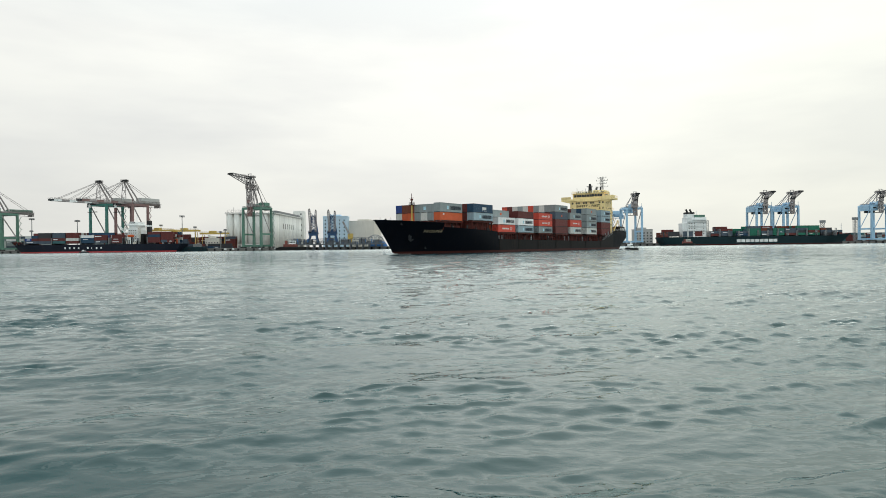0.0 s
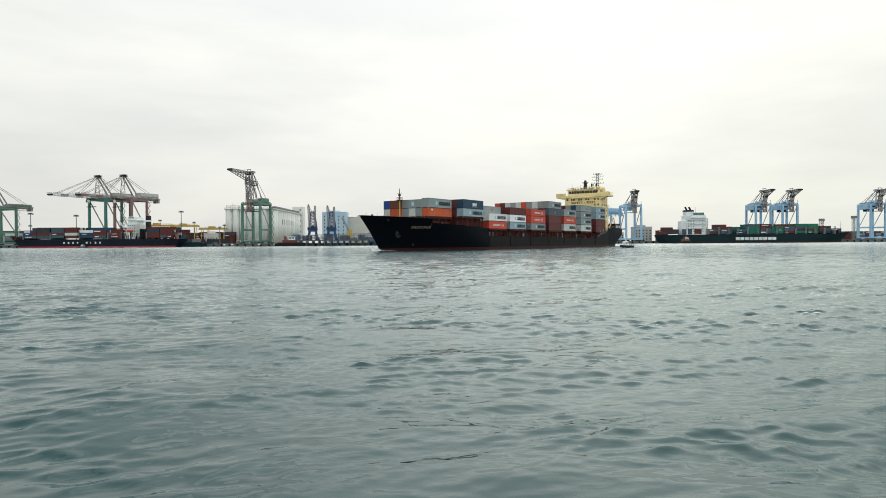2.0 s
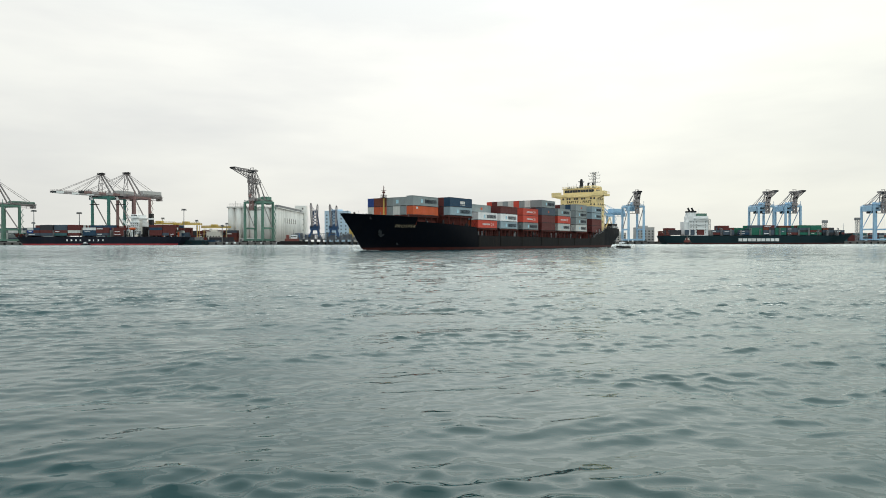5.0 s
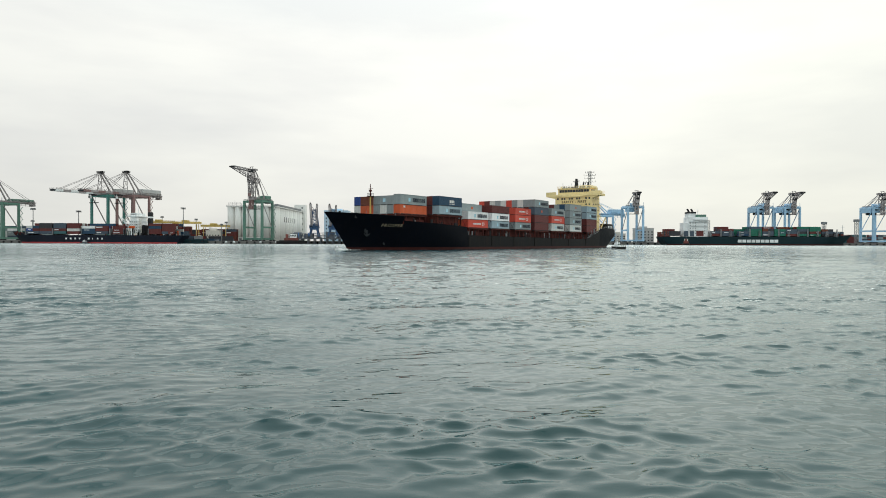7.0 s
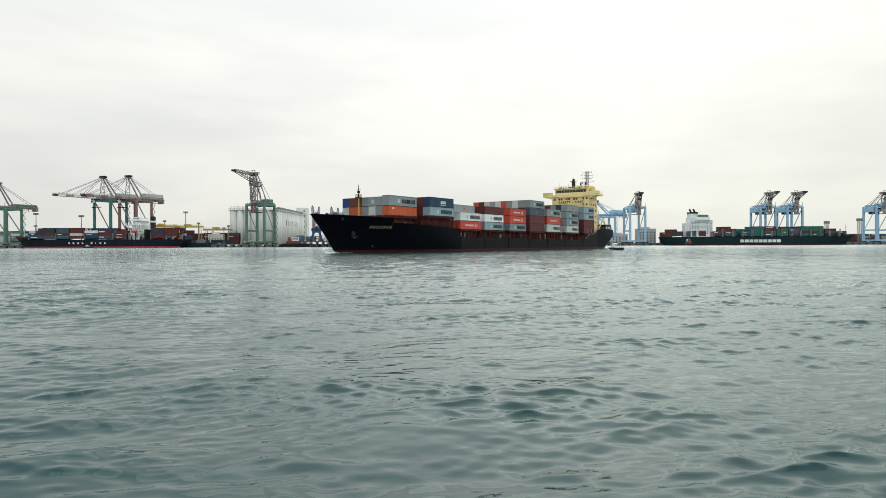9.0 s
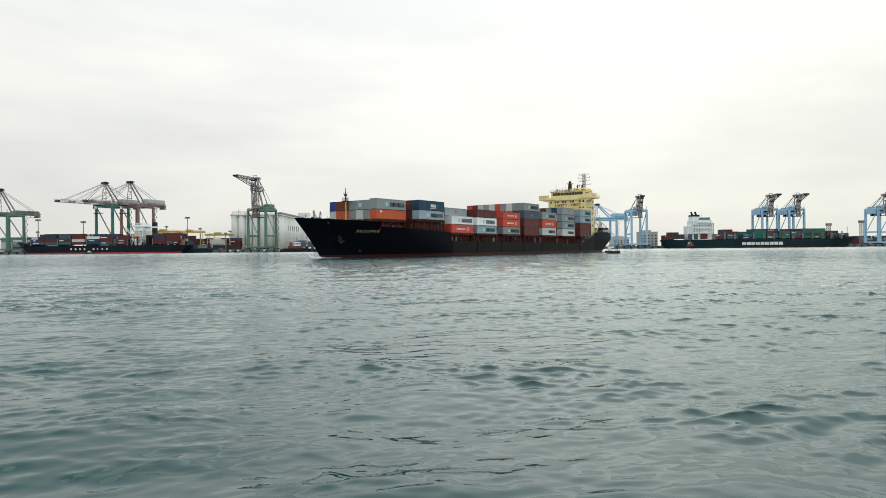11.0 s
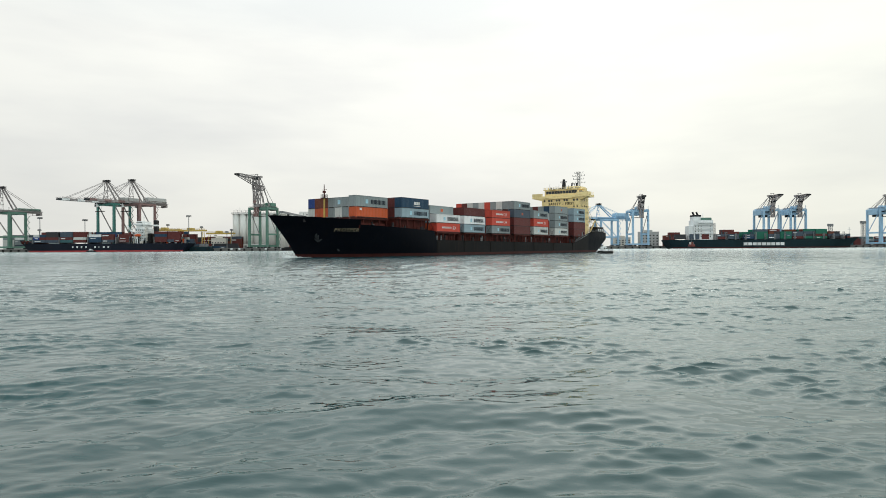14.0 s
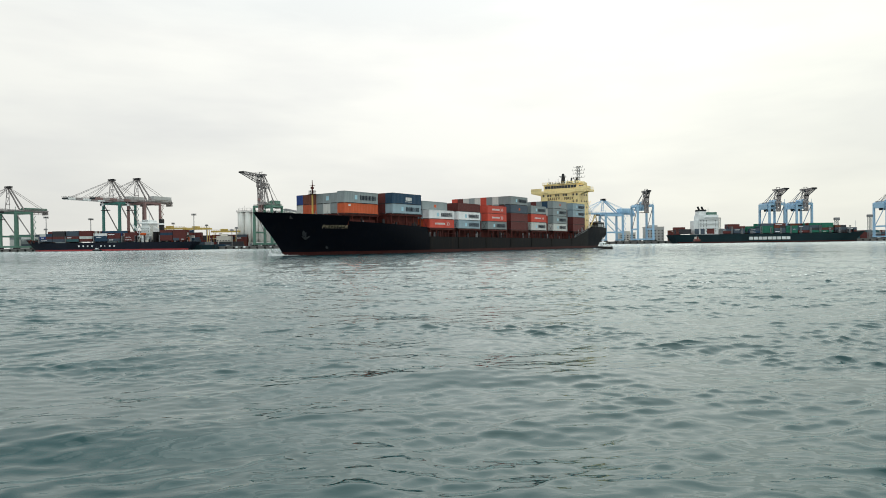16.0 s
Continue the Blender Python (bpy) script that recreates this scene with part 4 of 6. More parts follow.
def moored_hull(length, beam, deck, rise, bow=1, over=0.06):
    """A moored ship's hull, bow towards +x (or -x)."""
    s, rows = Shape(), []
    cuts = [0, 0.01, 0.03, 0.07, 0.12, 0.2, 0.4, 0.6, 0.74, 0.8, 0.85, 0.89, 0.92, 0.95, 0.97, 0.985, 1.0]
    levels = [-2, 1.3, 2.6, 4, 5.5, 7, 1e9]
    for c in cuts:
        top = deck + rise * max(0, (c - 0.86) / 0.14) ** 0.7 if c > 0.86 else deck
        row = []
        for z in levels:
            z = min(z, top)
            stem = 1 - over * (1 - min(1, max(0, z / (deck + rise))))
            tail = 0.035 * (1 - min(1, max(0, z / deck)) ** 0.6)
            x = min(max(c, tail), stem)
            k = min(1, max(0, (stem - c) / 0.2))
            q = min(1, max(0, (c - tail) / 0.1))
            b = beam / 2 * (1 - (1 - k) ** 2.1) * (0.7 + 0.3 * (1 - (1 - q) ** 2))
            row.append(((x - 0.5) * length * bow, max(b, 0.02), z))
        rows.append(row)
    n = len(levels)
    for sg in (-1, 1):
        o = len(s.v)
        s.v += [(x, sg * y, z) for r in rows for x, y, z in r]
        for i in range(len(rows) - 1):
            for j in range(n - 1):
                s.f.append((o + i * n + j, o + (i + 1) * n + j, o + (i + 1) * n + j + 1, o + i * n + j + 1))
                s.m.append(1 if j == 0 else 0)
    e = len(rows) * n
    for i in range(len(rows) - 1):
        s.f.append((i * n + n - 1, (i + 1) * n + n - 1, e + (i + 1) * n + n - 1, e + i * n + n - 1))
        s.m.append(2)
    for j in range(n - 1):
        s.f.append((j, j + 1, e + j + 1, e + j))
        s.m.append(0)
    return s


STACKS = {}  # far stacks, joined: verts, faces and paint of each


def cargo_block(x0, n, y0, rows, z, tiers, kinds, where, seed):
    """n bays of containers along x, some rows deep, with ragged tops, gathered under the place where they stand."""
    r = random.Random(seed)
    s, names = STACKS.setdefault(where, (Shape(), []))
    sizes = []
    for length in (12.19, 6.06):
        src = shared(("far", length), lambda: box_mesh("grey", length, 2.59, 1.5))
        sizes.append(([v.co[:] for v in src.vertices], [tuple(p.vertices) for p in src.polygons]))

    def slot(kind):
        if kind not in names:
            names.append(kind)
        return names.index(kind)

    for i in range(n):
        low = 1 if r.random() < 0.3 else 0
        for j in range(rows):
            top = max(1, tiers - (low if j < rows / 2 else 0) - (1 if r.random() < 0.25 and j else 0))
            for k in range(top):
                if j and i and j < rows - 1 and k < top - 1:
                    continue
                short = r.random() < 0.3
                for e in ((0, 6.13) if short else (0,)):
                    kind = r.choice(kinds)
                    vs, fs = sizes[1 if short else 0]
                    dx, dy, dz = x0 + i * 12.7 + e, y0 + j * 2.5, z + k * 2.6
                    s.add([(x + dx, y + dy, w + dz) for x, y, w in vs], fs, slot(kind))
                    if j == 0 and r.random() < 0.34 and kind not in ("white", "pale", "black"):
                        a = dx + r.uniform(0.6, 1.8)
                        s.box(a, a + (r.uniform(2.5, 3.5) if short else r.uniform(4, 8)), dy - 1.26, dy - 1.22, dz + 0.9, dz + r.uniform(1.3, 1.8), slot("white"))


def finish_stacks():
    for where, (s, names) in STACKS.items():
        ob = part("container_stacks", s, [M_BOX[k] for k in names])
        tagged(ob, "stacks of mixed steel containers " + where, "containers", kind="stuff")


def build_blue_ship():
    """The moored ship with a dark blue hull and red boot topping, bow to the west."""
    cx, y = -341.0, 616.0
    ship2 = thing("moored_container_ship", "dark blue container ship with red waterline, moored at the quay", "ship", pose(cx, y, 0))
    smooth(part("hull", moored_hull(172, 27, 8.0, 3.6, -1), [M_BLUEHULL, M_REDBOOT, M_DECKRED], ship2, "dark blue hull with bright red boot topping"), 30)
    for i, w in enumerate((2.6, 2.6, 2.6, 2.6, 0, 3.0, 1.0, 2.6, 2.6)):
        if w:
            part("lettering", Shape().box(-25.0 + i * 4.35, -25.0 + i * 4.35 + w * 0.55, -13.62, -13.45, 3.8, 5.5), M_WHITE, ship2, "white block on the hull")
    s = Shape().bevelbox(34.6, 44.6, -11, 11, 8.0, 17.0, 0.15).bevelbox(35.6, 43.6, -10.6, 10.6, 17.0, 22.6, 0.15).bevelbox(36.2, 42.6, -10.0, 10.0, 22.6, 26.0, 0.15)
    house = part("deckhouse", s, M_WHITE, ship2, "stepped white deckhouse")
    part("bridge", Shape().bevelbox(34.6, 43.6, -13.2, 13.2, 26.0, 27.0, 0.1).bevelbox(36.0, 42.0, -9.5, 9.5, 27.0, 29.8, 0.15), M_WHITE, house)
    for z in (10.0, 12.6, 15.0, 18.2, 20.6):
        for x in (36.4, 38.4, 40.4, 42.4):
            part("window", Shape().box(x, x + 0.7, -11.06 if z < 17 else -10.66, -10.9 if z < 17 else -10.5, z, z + 0.8), M_WINDOW, house)
    for i in range(5):
        part("window", Shape().box(36.3 + i * 1.15, 37.2 + i * 1.15, -9.56, -9.4, 28.0, 29.2), M_WINDOW, house)
    part("provision_crane", Shape().tube((31.5, -9, 8), (31.5, -9, 19.5), 0.5, 0.4, 8).truss((31.5, -9, 19), (27.0, -9.5, 25.5), 0.9, 0.9, 5, 0.22).beam((31.5, -9, 22.5), (27.4, -9.4, 25.2), 0.15).beam((31.5, -9, 19.5), (31.5, -9, 22.6), 0.3), M_WHITE, ship2)
    part("aft_stair", Shape().truss((46.2, -10.6, 8), (46.2, -10.6, 24), 1.6, 1.6, 6, 0.22), M_STONE, ship2)
    part("lifeboat", Shape().rings([[(39 + dx, -12.6 + 1.3 * k * math.cos(t), 15.8 + 1.3 * k * math.sin(t)) for t in [math.tau * i / 10 for i in range(10)]] for dx, k in ((-3.6, 0.2), (-2.6, 0.8), (0, 1), (2.6, 0.8), (3.6, 0.2))]), M_ORANGE, ship2, "orange-red enclosed lifeboat")
    f = part("funnel", Shape().bevelbox(49.5, 53, -2.5, 2.5, 8, 31, 0.5), M_DARK, ship2, "black funnel")
    part("funnel_band", Shape().bevelbox(49.4, 53.1, -2.6, 2.6, 25.0, 27.0, 0.5), M_WHITE, f)
    part("engine_casing", Shape().bevelbox(45.2, 48, -6, 6, 8, 18, 0.1), M_DARK, ship2)
    for z, x0, x1 in ((13.6, 33.6, 46.6), (16.4, 34.2, 45.8), (19.2, 33.8, 46.2), (22.0, 34.4, 45.6)):
        part("side_deck", Shape().box(x0, x1, -12.6, -10.9, z, z + 0.2).rail([(x0, -12.5, z + 0.2), (x1, -12.5, z + 0.2)], 1.0, 1.6, 0.1), M_WHITE, house)
    part("boat_davit", Shape().beam((35.6, -12.9, 13.8), (35.6, -13.3, 18.6), 0.4).beam((42.4, -12.9, 13.8), (42.4, -13.3, 18.6), 0.4).beam((35.6, -13.3, 18.6), (42.4, -13.3, 18.6), 0.3), M_WHITE, house)
    part("bridge_rail", Shape().rail([(33.6, -13.3, 27.0), (45.9, -13.3, 27.0)], 1.1, 1.5, 0.12), M_WHITE, house)
    part("mast", Shape().tube((39, 0, 30), (39, 0, 37), 0.4, 0.15, 8).beam((39, -3, 34), (39, 3, 34), 0.2), M_WHITE, ship2)
    part("foremast", Shape().tube((-77, 0, 11), (-77, 0, 20), 0.35, 0.2, 8).beam((-77, -2, 17), (-77, 2, 17), 0.2), M_WHITE, ship2)
    for dx, w, d in ((-65, 0.5, 5), (-38.6, 0.5, 5), (-10.6, 0.5, 5), (16.8, 0.5, 5), (33, 0.5, 5), (54.4, 0.5, 5)):
        part("lashing_bridge", Shape().box(dx, dx + w, -12.6, 12.6, 8, 14.5), M_STEEL, ship2)
    r = random.Random(61)
    for i in range(26):
        x = r.uniform(-80, -67) if i < 10 else r.uniform(58, 85)
        h = r.uniform(1.0, 4.5)
        part("deck_gear", Shape().bevelbox(x, x + r.uniform(0.4, 2.0), -8, -6, 8.0, 8.0 + h, 0.1), r.choice((M_STEEL, M_DARK, M_DECKRED, M_STONE, M_ORANGE)), ship2)
    for i in range(18):
        x, z = r.uniform(30, 50), r.uniform(8.0, 15.0)
        part("house_gear", Shape().bevelbox(x, x + r.uniform(0.4, 1.8), -13.2, -11.6, 8.0, z, 0.08), r.choice((M_WHITE, M_STONE, M_STEEL, M_ORANGE, M_DARK)), ship2)
    wh = "on the moored blue ship"
    mix = ["brown", "navy", "white", "pale", "slate", "brown", "rust", "blue", "black"]
    cargo_block(cx - 64, 2, y - 10.8, 9, 9.2, 4, mix, wh, 1)
    cargo_block(cx - 37.5, 1, y - 10.8, 9, 9.2, 4, ["teal", "brown", "slate"], wh, 2)
    cargo_block(cx - 24.5, 1, y - 10.8, 9, 9.2, 4, ["brown", "pale", "brown"], wh, 12)
    cargo_block(cx - 9.5, 2, y - 10.8, 9, 9.2, 4, ["slate", "blue", "brown", "white", "navy", "brown"], wh, 3)
    cargo_block(cx + 20, 1, y - 10.8, 9, 9.2, 4, ["brown", "brown", "pale"], wh, 4)
    cargo_block(cx + 55, 2, y - 10.8, 9, 9.2, 4, ["navy", "brown", "pale", "brown", "slate", "brown"], wh, 5)


build_blue_ship()


def build_green_ship():
    """The moored ship with a dark green hull, bow to the east."""
    cx, y = 344.0, 694.0
    ship3 = thing("moored_container_ship", "dark green container ship with white deckhouse, moored under blue cranes", "ship", pose(cx, y, 0))
    smooth(part("hull", moored_hull(216, 29, 9.3, 2.4, 1), [M_GREENHULL, M_BOOT, M_DECKRED], ship3, "dark green hull with dull red boot topping", pose(5, 0, 0)), 30)
    for i in range(9):
        part("lettering", Shape().box(-21.8 + i * 5.0, -21.8 + i * 5.0 + 4.2, -14.62, -14.45, 3.0, 6.2), M_WHITE, ship3, "white block on the hull")
    house = part("deckhouse", Shape().bevelbox(-75, -54, -12.5, 2, 9.0, 30.8, 0.15).bevelbox(-70, -54.5, -14.2, 8, 27.6, 28.6, 0.1), M_WHITE, ship3, "white deckhouse with rows of small windows")
    part("aft_house", Shape().bevelbox(-80, -75, -11, 0, 9.0, 24.5, 0.15), M_WHITE, ship3)
    for z in (12.5, 15.3, 18.1, 20.9, 23.7):
        for x in (-73.5, -70.5, -67.5, -57.5):
            part("window", Shape().box(x, x + 0.9, -12.56, -12.48, z, z + 1.0), M_WINDOW, house)
    for z in (15.6, 20.4, 25.2):
        part("side_gallery", Shape().box(-74.8, -54.2, -13.4, -12.4, z, z + 0.2).rail([(-74.8, -13.3, z + 0.2), (-54.2, -13.3, z + 0.2)], 1.0, 2.0, 0.12), M_WHITE, house)
    part("outside_stair", Shape().truss((-52.6, -12, 9.2), (-52.6, -12, 27.5), 1.8, 1.8, 7, 0.28), M_OFFICE, ship3)
    part("wheelhouse", Shape().bevelbox(-66, -55, -11, 4, 30.8, 33.6, 0.15), M_GREEN, ship3, "green-topped wheelhouse")
    part("shutter", Shape().box(-66.5, -58.5, -12.62, -12.45, 10.0, 16.0), M_BOX["brown"], ship3, "dark red side panel")
    for x in (-79.8, -73.5):
        part("side_door", Shape().box(x, x + 4.5, -12.66, -12.45, 9.6, 15.5), M_BOX["slate"], ship3)
    f = part("funnel", Shape().bevelbox(-74.5, -65.5, -9, 0, 30.8, 36.5, 0.5), M_WHITE, ship3, "white funnel with black top")
    part("funnel_top", Shape().bevelbox(-74.6, -65.4, -9.1, 0.1, 34.8, 36.7, 0.4), M_DARK, f)
    for x in (-71.8, -67.6):
        part("pipe", Shape().tube((x, -5, 36.4), (x - 1.8, -5, 40.0), 1.0, n=10), M_DARK, f)
    part("radar_mast", Shape().tube((-60, 0, 33.6), (-60, 0, 40), 0.4, 0.15, 8).beam((-60, -3, 37), (-60, 3, 37), 0.2), M_WHITE, ship3)
    part("foremast", Shape().tube((102, 0, 11), (102, 0, 23), 0.4, 0.2, 8).beam((100, 0, 20), (104, 0, 20), 0.25), M_WHITE, ship3)
    part("breakwater", Shape().box(93, 93.5, -10, 10, 9.3, 13.5), M_GREENHULL, ship3)
    for i in range(14):
        x, h = -51.5 + i * 10.6, (15.5, 17.5, 16.2)[i % 3]
        s = Shape().beam((x, -13.9, 9.2), (x, -13.9, h), 0.45).beam((x + 1.4, -13.9, 9.2), (x + 1.4, -13.9, h), 0.45)
        for z in (12.0, 14.6, h - 0.3):
            s.beam((x, -13.9, z), (x + 1.4, -13.9, z), 0.35)
        part("lashing_bridge", s.box(x + 0.4, x + 0.9, -13.4, 13, 9.2, 14.0), M_STEEL, ship3)
    wh = "on the moored green ship"
    y0 = y - 11.9
    cargo_block(cx - 96, 1, y0, 9, 10.1, 3, ["brown", "black", "rust"], wh, 1)
    cargo_block(cx - 51, 1, y0, 9, 10.1, 2, ["brown", "slate"], wh, 2)
    cargo_block(cx - 38, 1, y0, 9, 10.1, 4, ["brown", "black", "rust", "brown", "slate"], wh, 3)
    cargo_block(cx - 21, 1, y0, 9, 10.1, 3, ["slate", "navy", "green", "teal"], wh, 4)
    cargo_block(cx - 7, 1, y0, 9, 10.1, 4, ["green", "green", "teal", "slate"], wh, 5)
    cargo_block(cx + 6, 1, y0, 9, 10.1, 4, ["brown", "rust", "slate", "black"], wh, 6)
    cargo_block(cx + 19, 1, y0, 9, 10.1, 3, ["green", "teal", "slate", "brown"], wh, 7)
    cargo_block(cx + 32, 2, y0, 9, 10.1, 4, ["brown", "black", "green", "slate", "rust"], wh, 8)
    cargo_block(cx + 57.5, 1, y0, 8, 10.1, 4, ["green", "slate", "teal", "brown"], wh, 9)
    cargo_block(cx + 73, 1, y0 + 3, 7, 10.1, 3, ["black", "slate", "rust"], wh, 10)
    cargo_block(cx + 85.8, 1, y0 + 5, 5, 10.1, 2, ["slate", "brown"], wh, 11)


build_green_ship()

# ---------------------------------------------------------------- quay cranes


def quay_crane(at, legs, boom_mats, label, hp=44.0, apex=60.0, gauge=18.0, wide=17.0, out=46.0, back=16.0, folded=False, stripes=False, group="", sill=True, low_house=False, reach=0.42, broad=False, house_high=5.2):
    """Ship-to-shore gantry crane; the water lies towards local -y, the rails run along x. Origin between the waterside legs."""
    c = thing("gantry_crane", label, "crane", at, group)
    hw = wide / 2
    lw = 2.2
    for x in (-hw, hw):
        for y in (0, gauge):
            part("leg", Shape().add([(x - lw / 2, y - lw / 2, 1.6), (x + lw / 2, y - lw / 2, 1.6), (x + lw / 2, y + lw / 2, 1.6), (x - lw / 2, y + lw / 2, 1.6),
                                     (x - 0.95, y - 0.95, hp), (x + 0.95, y - 0.95, hp), (x + 0.95, y + 0.95, hp), (x - 0.95, y + 0.95, hp)],
                                    [(3, 2, 1, 0), (4, 5, 6, 7), (0, 1, 5, 4), (1, 2, 6, 5), (2, 3, 7, 6), (3, 0, 4, 7)]), legs, c)
            for d in (-2.2, 2.2):
                part("bogie", Shape().bevelbox(x + d - 1.7, x + d + 1.7, y - 0.6, y + 0.6, 0.0, 1.5, 0.2), M_DARK, c)
    for y in (0, gauge):
        if sill:
            part("sill_beam", Shape().box(-hw - 1.5, hw + 1.5, y - 0.8, y + 0.8, 1.5, 3.4), legs, c)
        part("cross_beam", Shape().box(-hw, hw, y - 0.8, y + 0.8, hp - 2.2, hp), legs, c)
    for x in (-hw, hw):
        part("portal_beam", Shape().box(x - 0.7, x + 0.7, 0, gauge, hp * 0.32, hp * 0.32 + 1.8), legs, c)
        part("top_beam", Shape().box(x - 0.7, x + 0.7, -1, gauge + 1, hp - 1.8, hp), legs, c)
        part("brace", Shape().beam((x, 0.5, hp - 2), (x, gauge - 0.5, hp * 0.33), 0.6 if folded else 0.8), legs if broad else boom_mats[0], c)
    # access stairs that zigzag up one leg
    s, z, k = Shape(), 3.0, 0
    while z < hp - 4:
        y0, y1 = (gauge + 0.9, gauge + 3.2) if k % 2 else (gauge + 3.2, gauge + 0.9)
        s.beam((hw + 1.3, y0, z), (hw + 1.3, y1, z + 3.2), 0.5, 0.25).box(hw + 0.7, hw + 1.9, y1 - 0.5, y1 + 0.5, z + 3.1, z + 3.3)
        z, k = z + 3.2, k + 1
    part("stair", s, legs, c)
    # trolley girders on the landward side, and the machinery house on them
    zb = hp + 1.2
    for x in (-2.6, 2.6):
        part("girder", Shape().box(x - 0.6, x + 0.6, -2.0, gauge + back, zb - 1.2, zb + 1.2), boom_mats[0], c)
    s = Shape()
    for i in range(8):
        y = -1.5 + i * (gauge + back + 1) / 7
        s.box(-2.0, 2.0, y - 0.25, y + 0.25, zb - 0.4, zb + 0.4)
    part("cross_ties", s, boom_mats[0], c)
    part("walkway", Shape().box(3.3, 4.3, -2, gauge + back, zb - 0.2, zb).rail([(4.3, -2, zb), (4.3, gauge + back, zb)], 1.1, 3.0, 0.12), boom_mats[0], c)
    zh = zb - 1.6 - house_high if low_house else zb + 1.2
    house = part("machinery_house", Shape().bevelbox(-4.2, 4.2, gauge - (7 if low_house else 1), gauge + back - 2, zh, zh + house_high, 0.25), boom_mats[1], c)
    part("house_door", Shape().box(-4.28, -4.18, gauge + 3, gauge + 4.2, zh + 0.2, zh + 2.1), M_DARK, house)
    part("counterweight", Shape().bevelbox(-3.6, 3.6, gauge + back - 2.5, gauge + back, zb - 3.4, zb - 1.2, 0.2), boom_mats[0], c)
    # A-frame
    top = Vector((0, 1.0, apex))
    for x in (-1, 1):
        part("a_frame_leg", Shape().beam((x * 3.6, -0.5, hp), (x * 1.6, 0.6, apex), 0.8 if folded else 0.5), boom_mats[0], c)
        part("back_leg", Shape().beam((x * 3.6, gauge - 1, hp), (x * 1.6, 1.4, apex), 0.6 if folded else 1.1), boom_mats[0], c)
        part("back_stay", Shape().beam((x * 2.6, gauge + back - 2, zb + 1), (x * 1.4, 1.6, apex), 0.32), boom_mats[0], c)
    s = Shape()
    for k in (0.3, 0.6):
        z, w = hp + (apex - hp) * k, 3.6 - 2.0 * k
        s.box(-w, w, 0.0, 0.6, z - 0.3, z + 0.3)
        s.beam((-w, 0.3, z), (0.5, 0.8, z + (apex - hp) * 0.28), 0.3).beam((w, 0.3, z), (-0.5, 0.8, z + (apex - hp) * 0.28), 0.3)
    part("a_frame_tie", s, boom_mats[0], c)
    part("apex_platform", Shape().bevelbox(-3.4, 3.4, -1.2, 3.2, apex - 0.5, apex + 0.3, 0.1).rail([(-3.3, -1.1, apex + 0.3), (3.3, -1.1, apex + 0.3), (3.3, 3.1, apex + 0.3), (-3.3, 3.1, apex + 0.3), (-3.3, -1.1, apex + 0.3)], 1.1, 1.6, 0.14)
         .tube((-2.6, 1, apex + 0.9), (2.6, 1, apex + 0.9), 0.9, n=10), M_DARK if not folded else boom_mats[0], c)
    if not folded:
        n = 6
        for x in (-2.6, 2.6):
            for i in range(n):
                y0, y1 = -2.0 - (out - 2) * i / n, -2.0 - (out - 2) * (i + 1) / n
                part("boom", Shape().box(x - 0.55, x + 0.55, y1 + 0.02, y0, zb - 1.1, zb + 1.0), boom_mats[2] if stripes and i % 2 else boom_mats[0], c)
        s = Shape()
        for i in range(9):
            y = -3 - i * (out - 4) / 8
            s.box(-2.05, 2.05, y - 0.25, y + 0.25, zb - 0.4, zb + 0.3)
        part("boom_ties", s, boom_mats[0], c)
        part("boom_tip", Shape().bevelbox(-3.3, 3.3, -out - 1.6, -out + 0.1, zb - 0.9, zb + 0.7, 0.3).rail([(-3.3, -out - 1.5, zb + 0.7), (3.3, -out - 1.5, zb + 0.7)], 1.1, 2, 0.12), M_ANCHOR, c)
        s = Shape()
        for i in range(9):
            y = 1.5 + i * (gauge + back - 3) / 8
            s.beam((-3.4, y, zb - 1.2), (-3.4, y, zb - 2.6 - (i % 2)), 0.24).beam((3.4, y, zb - 1.2), (3.4, y, zb - 3.4 + (i % 2)), 0.24)
        s.box(-3.8, -3.2, 1.0, gauge + back - 1, zb - 2.9, zb - 2.6)
        part("festoon_rail", s, boom_mats[0], c)
        for x in (-1, 1):
            part("stay_link", Shape().beam((x * 2.4, -out * 0.45, zb + 1), (x * 2.4, -out * 0.45, zb + 3.4), 0.4).beam((x * 2.4, -out * 0.9, zb + 1), (x * 2.4, -out * 0.9, zb + 2.6), 0.4), boom_mats[0], c)
            part("fore_stay", Shape().beam((x * 2.0, -out * 0.66, zb + 1), (x * 1.2, 0.3, apex - 1.5), 0.26), boom_mats[0], c)
            part("house_frame", Shape().truss((x * 4.4, gauge - 1, zb + 1.4), (x * 4.4, gauge + back - 2, zb + 1.4), 0.4, 2.4, 5, 0.24), boom_mats[0], c)
        part("boom_rail", Shape().rail([(3.4, -2, zb + 0.9), (3.4, -out, zb + 0.9)], 1.2, 3.0, 0.12), boom_mats[0], c)
        for x in (-1, 1):
            part("fore_stay", Shape().beam((x * 2.4, -out * 0.45, zb + 1), (x * 1.4, 0.4, apex), 0.36), boom_mats[0], c)
            part("fore_stay", Shape().beam((x * 2.4, -out * 0.9, zb + 1), (x * 1.4, 0.2, apex), 0.36), boom_mats[0], c)
        trolley_y = -8.0
    else:
        # boom hauled up in two sections: the inner one steep, the outer one out over the water
        e, tip = Vector((0, -4.0, apex - 0.5)), Vector((0, -4.0 - out * reach, apex + 0.4))
        part("inner_boom", Shape().truss((0, -2.6, zb), (0, -5.0, apex - 3.5), 3.2 if broad else 4.6, 2.0, 6, 0.5 if broad else 0.65), boom_mats[0], c)
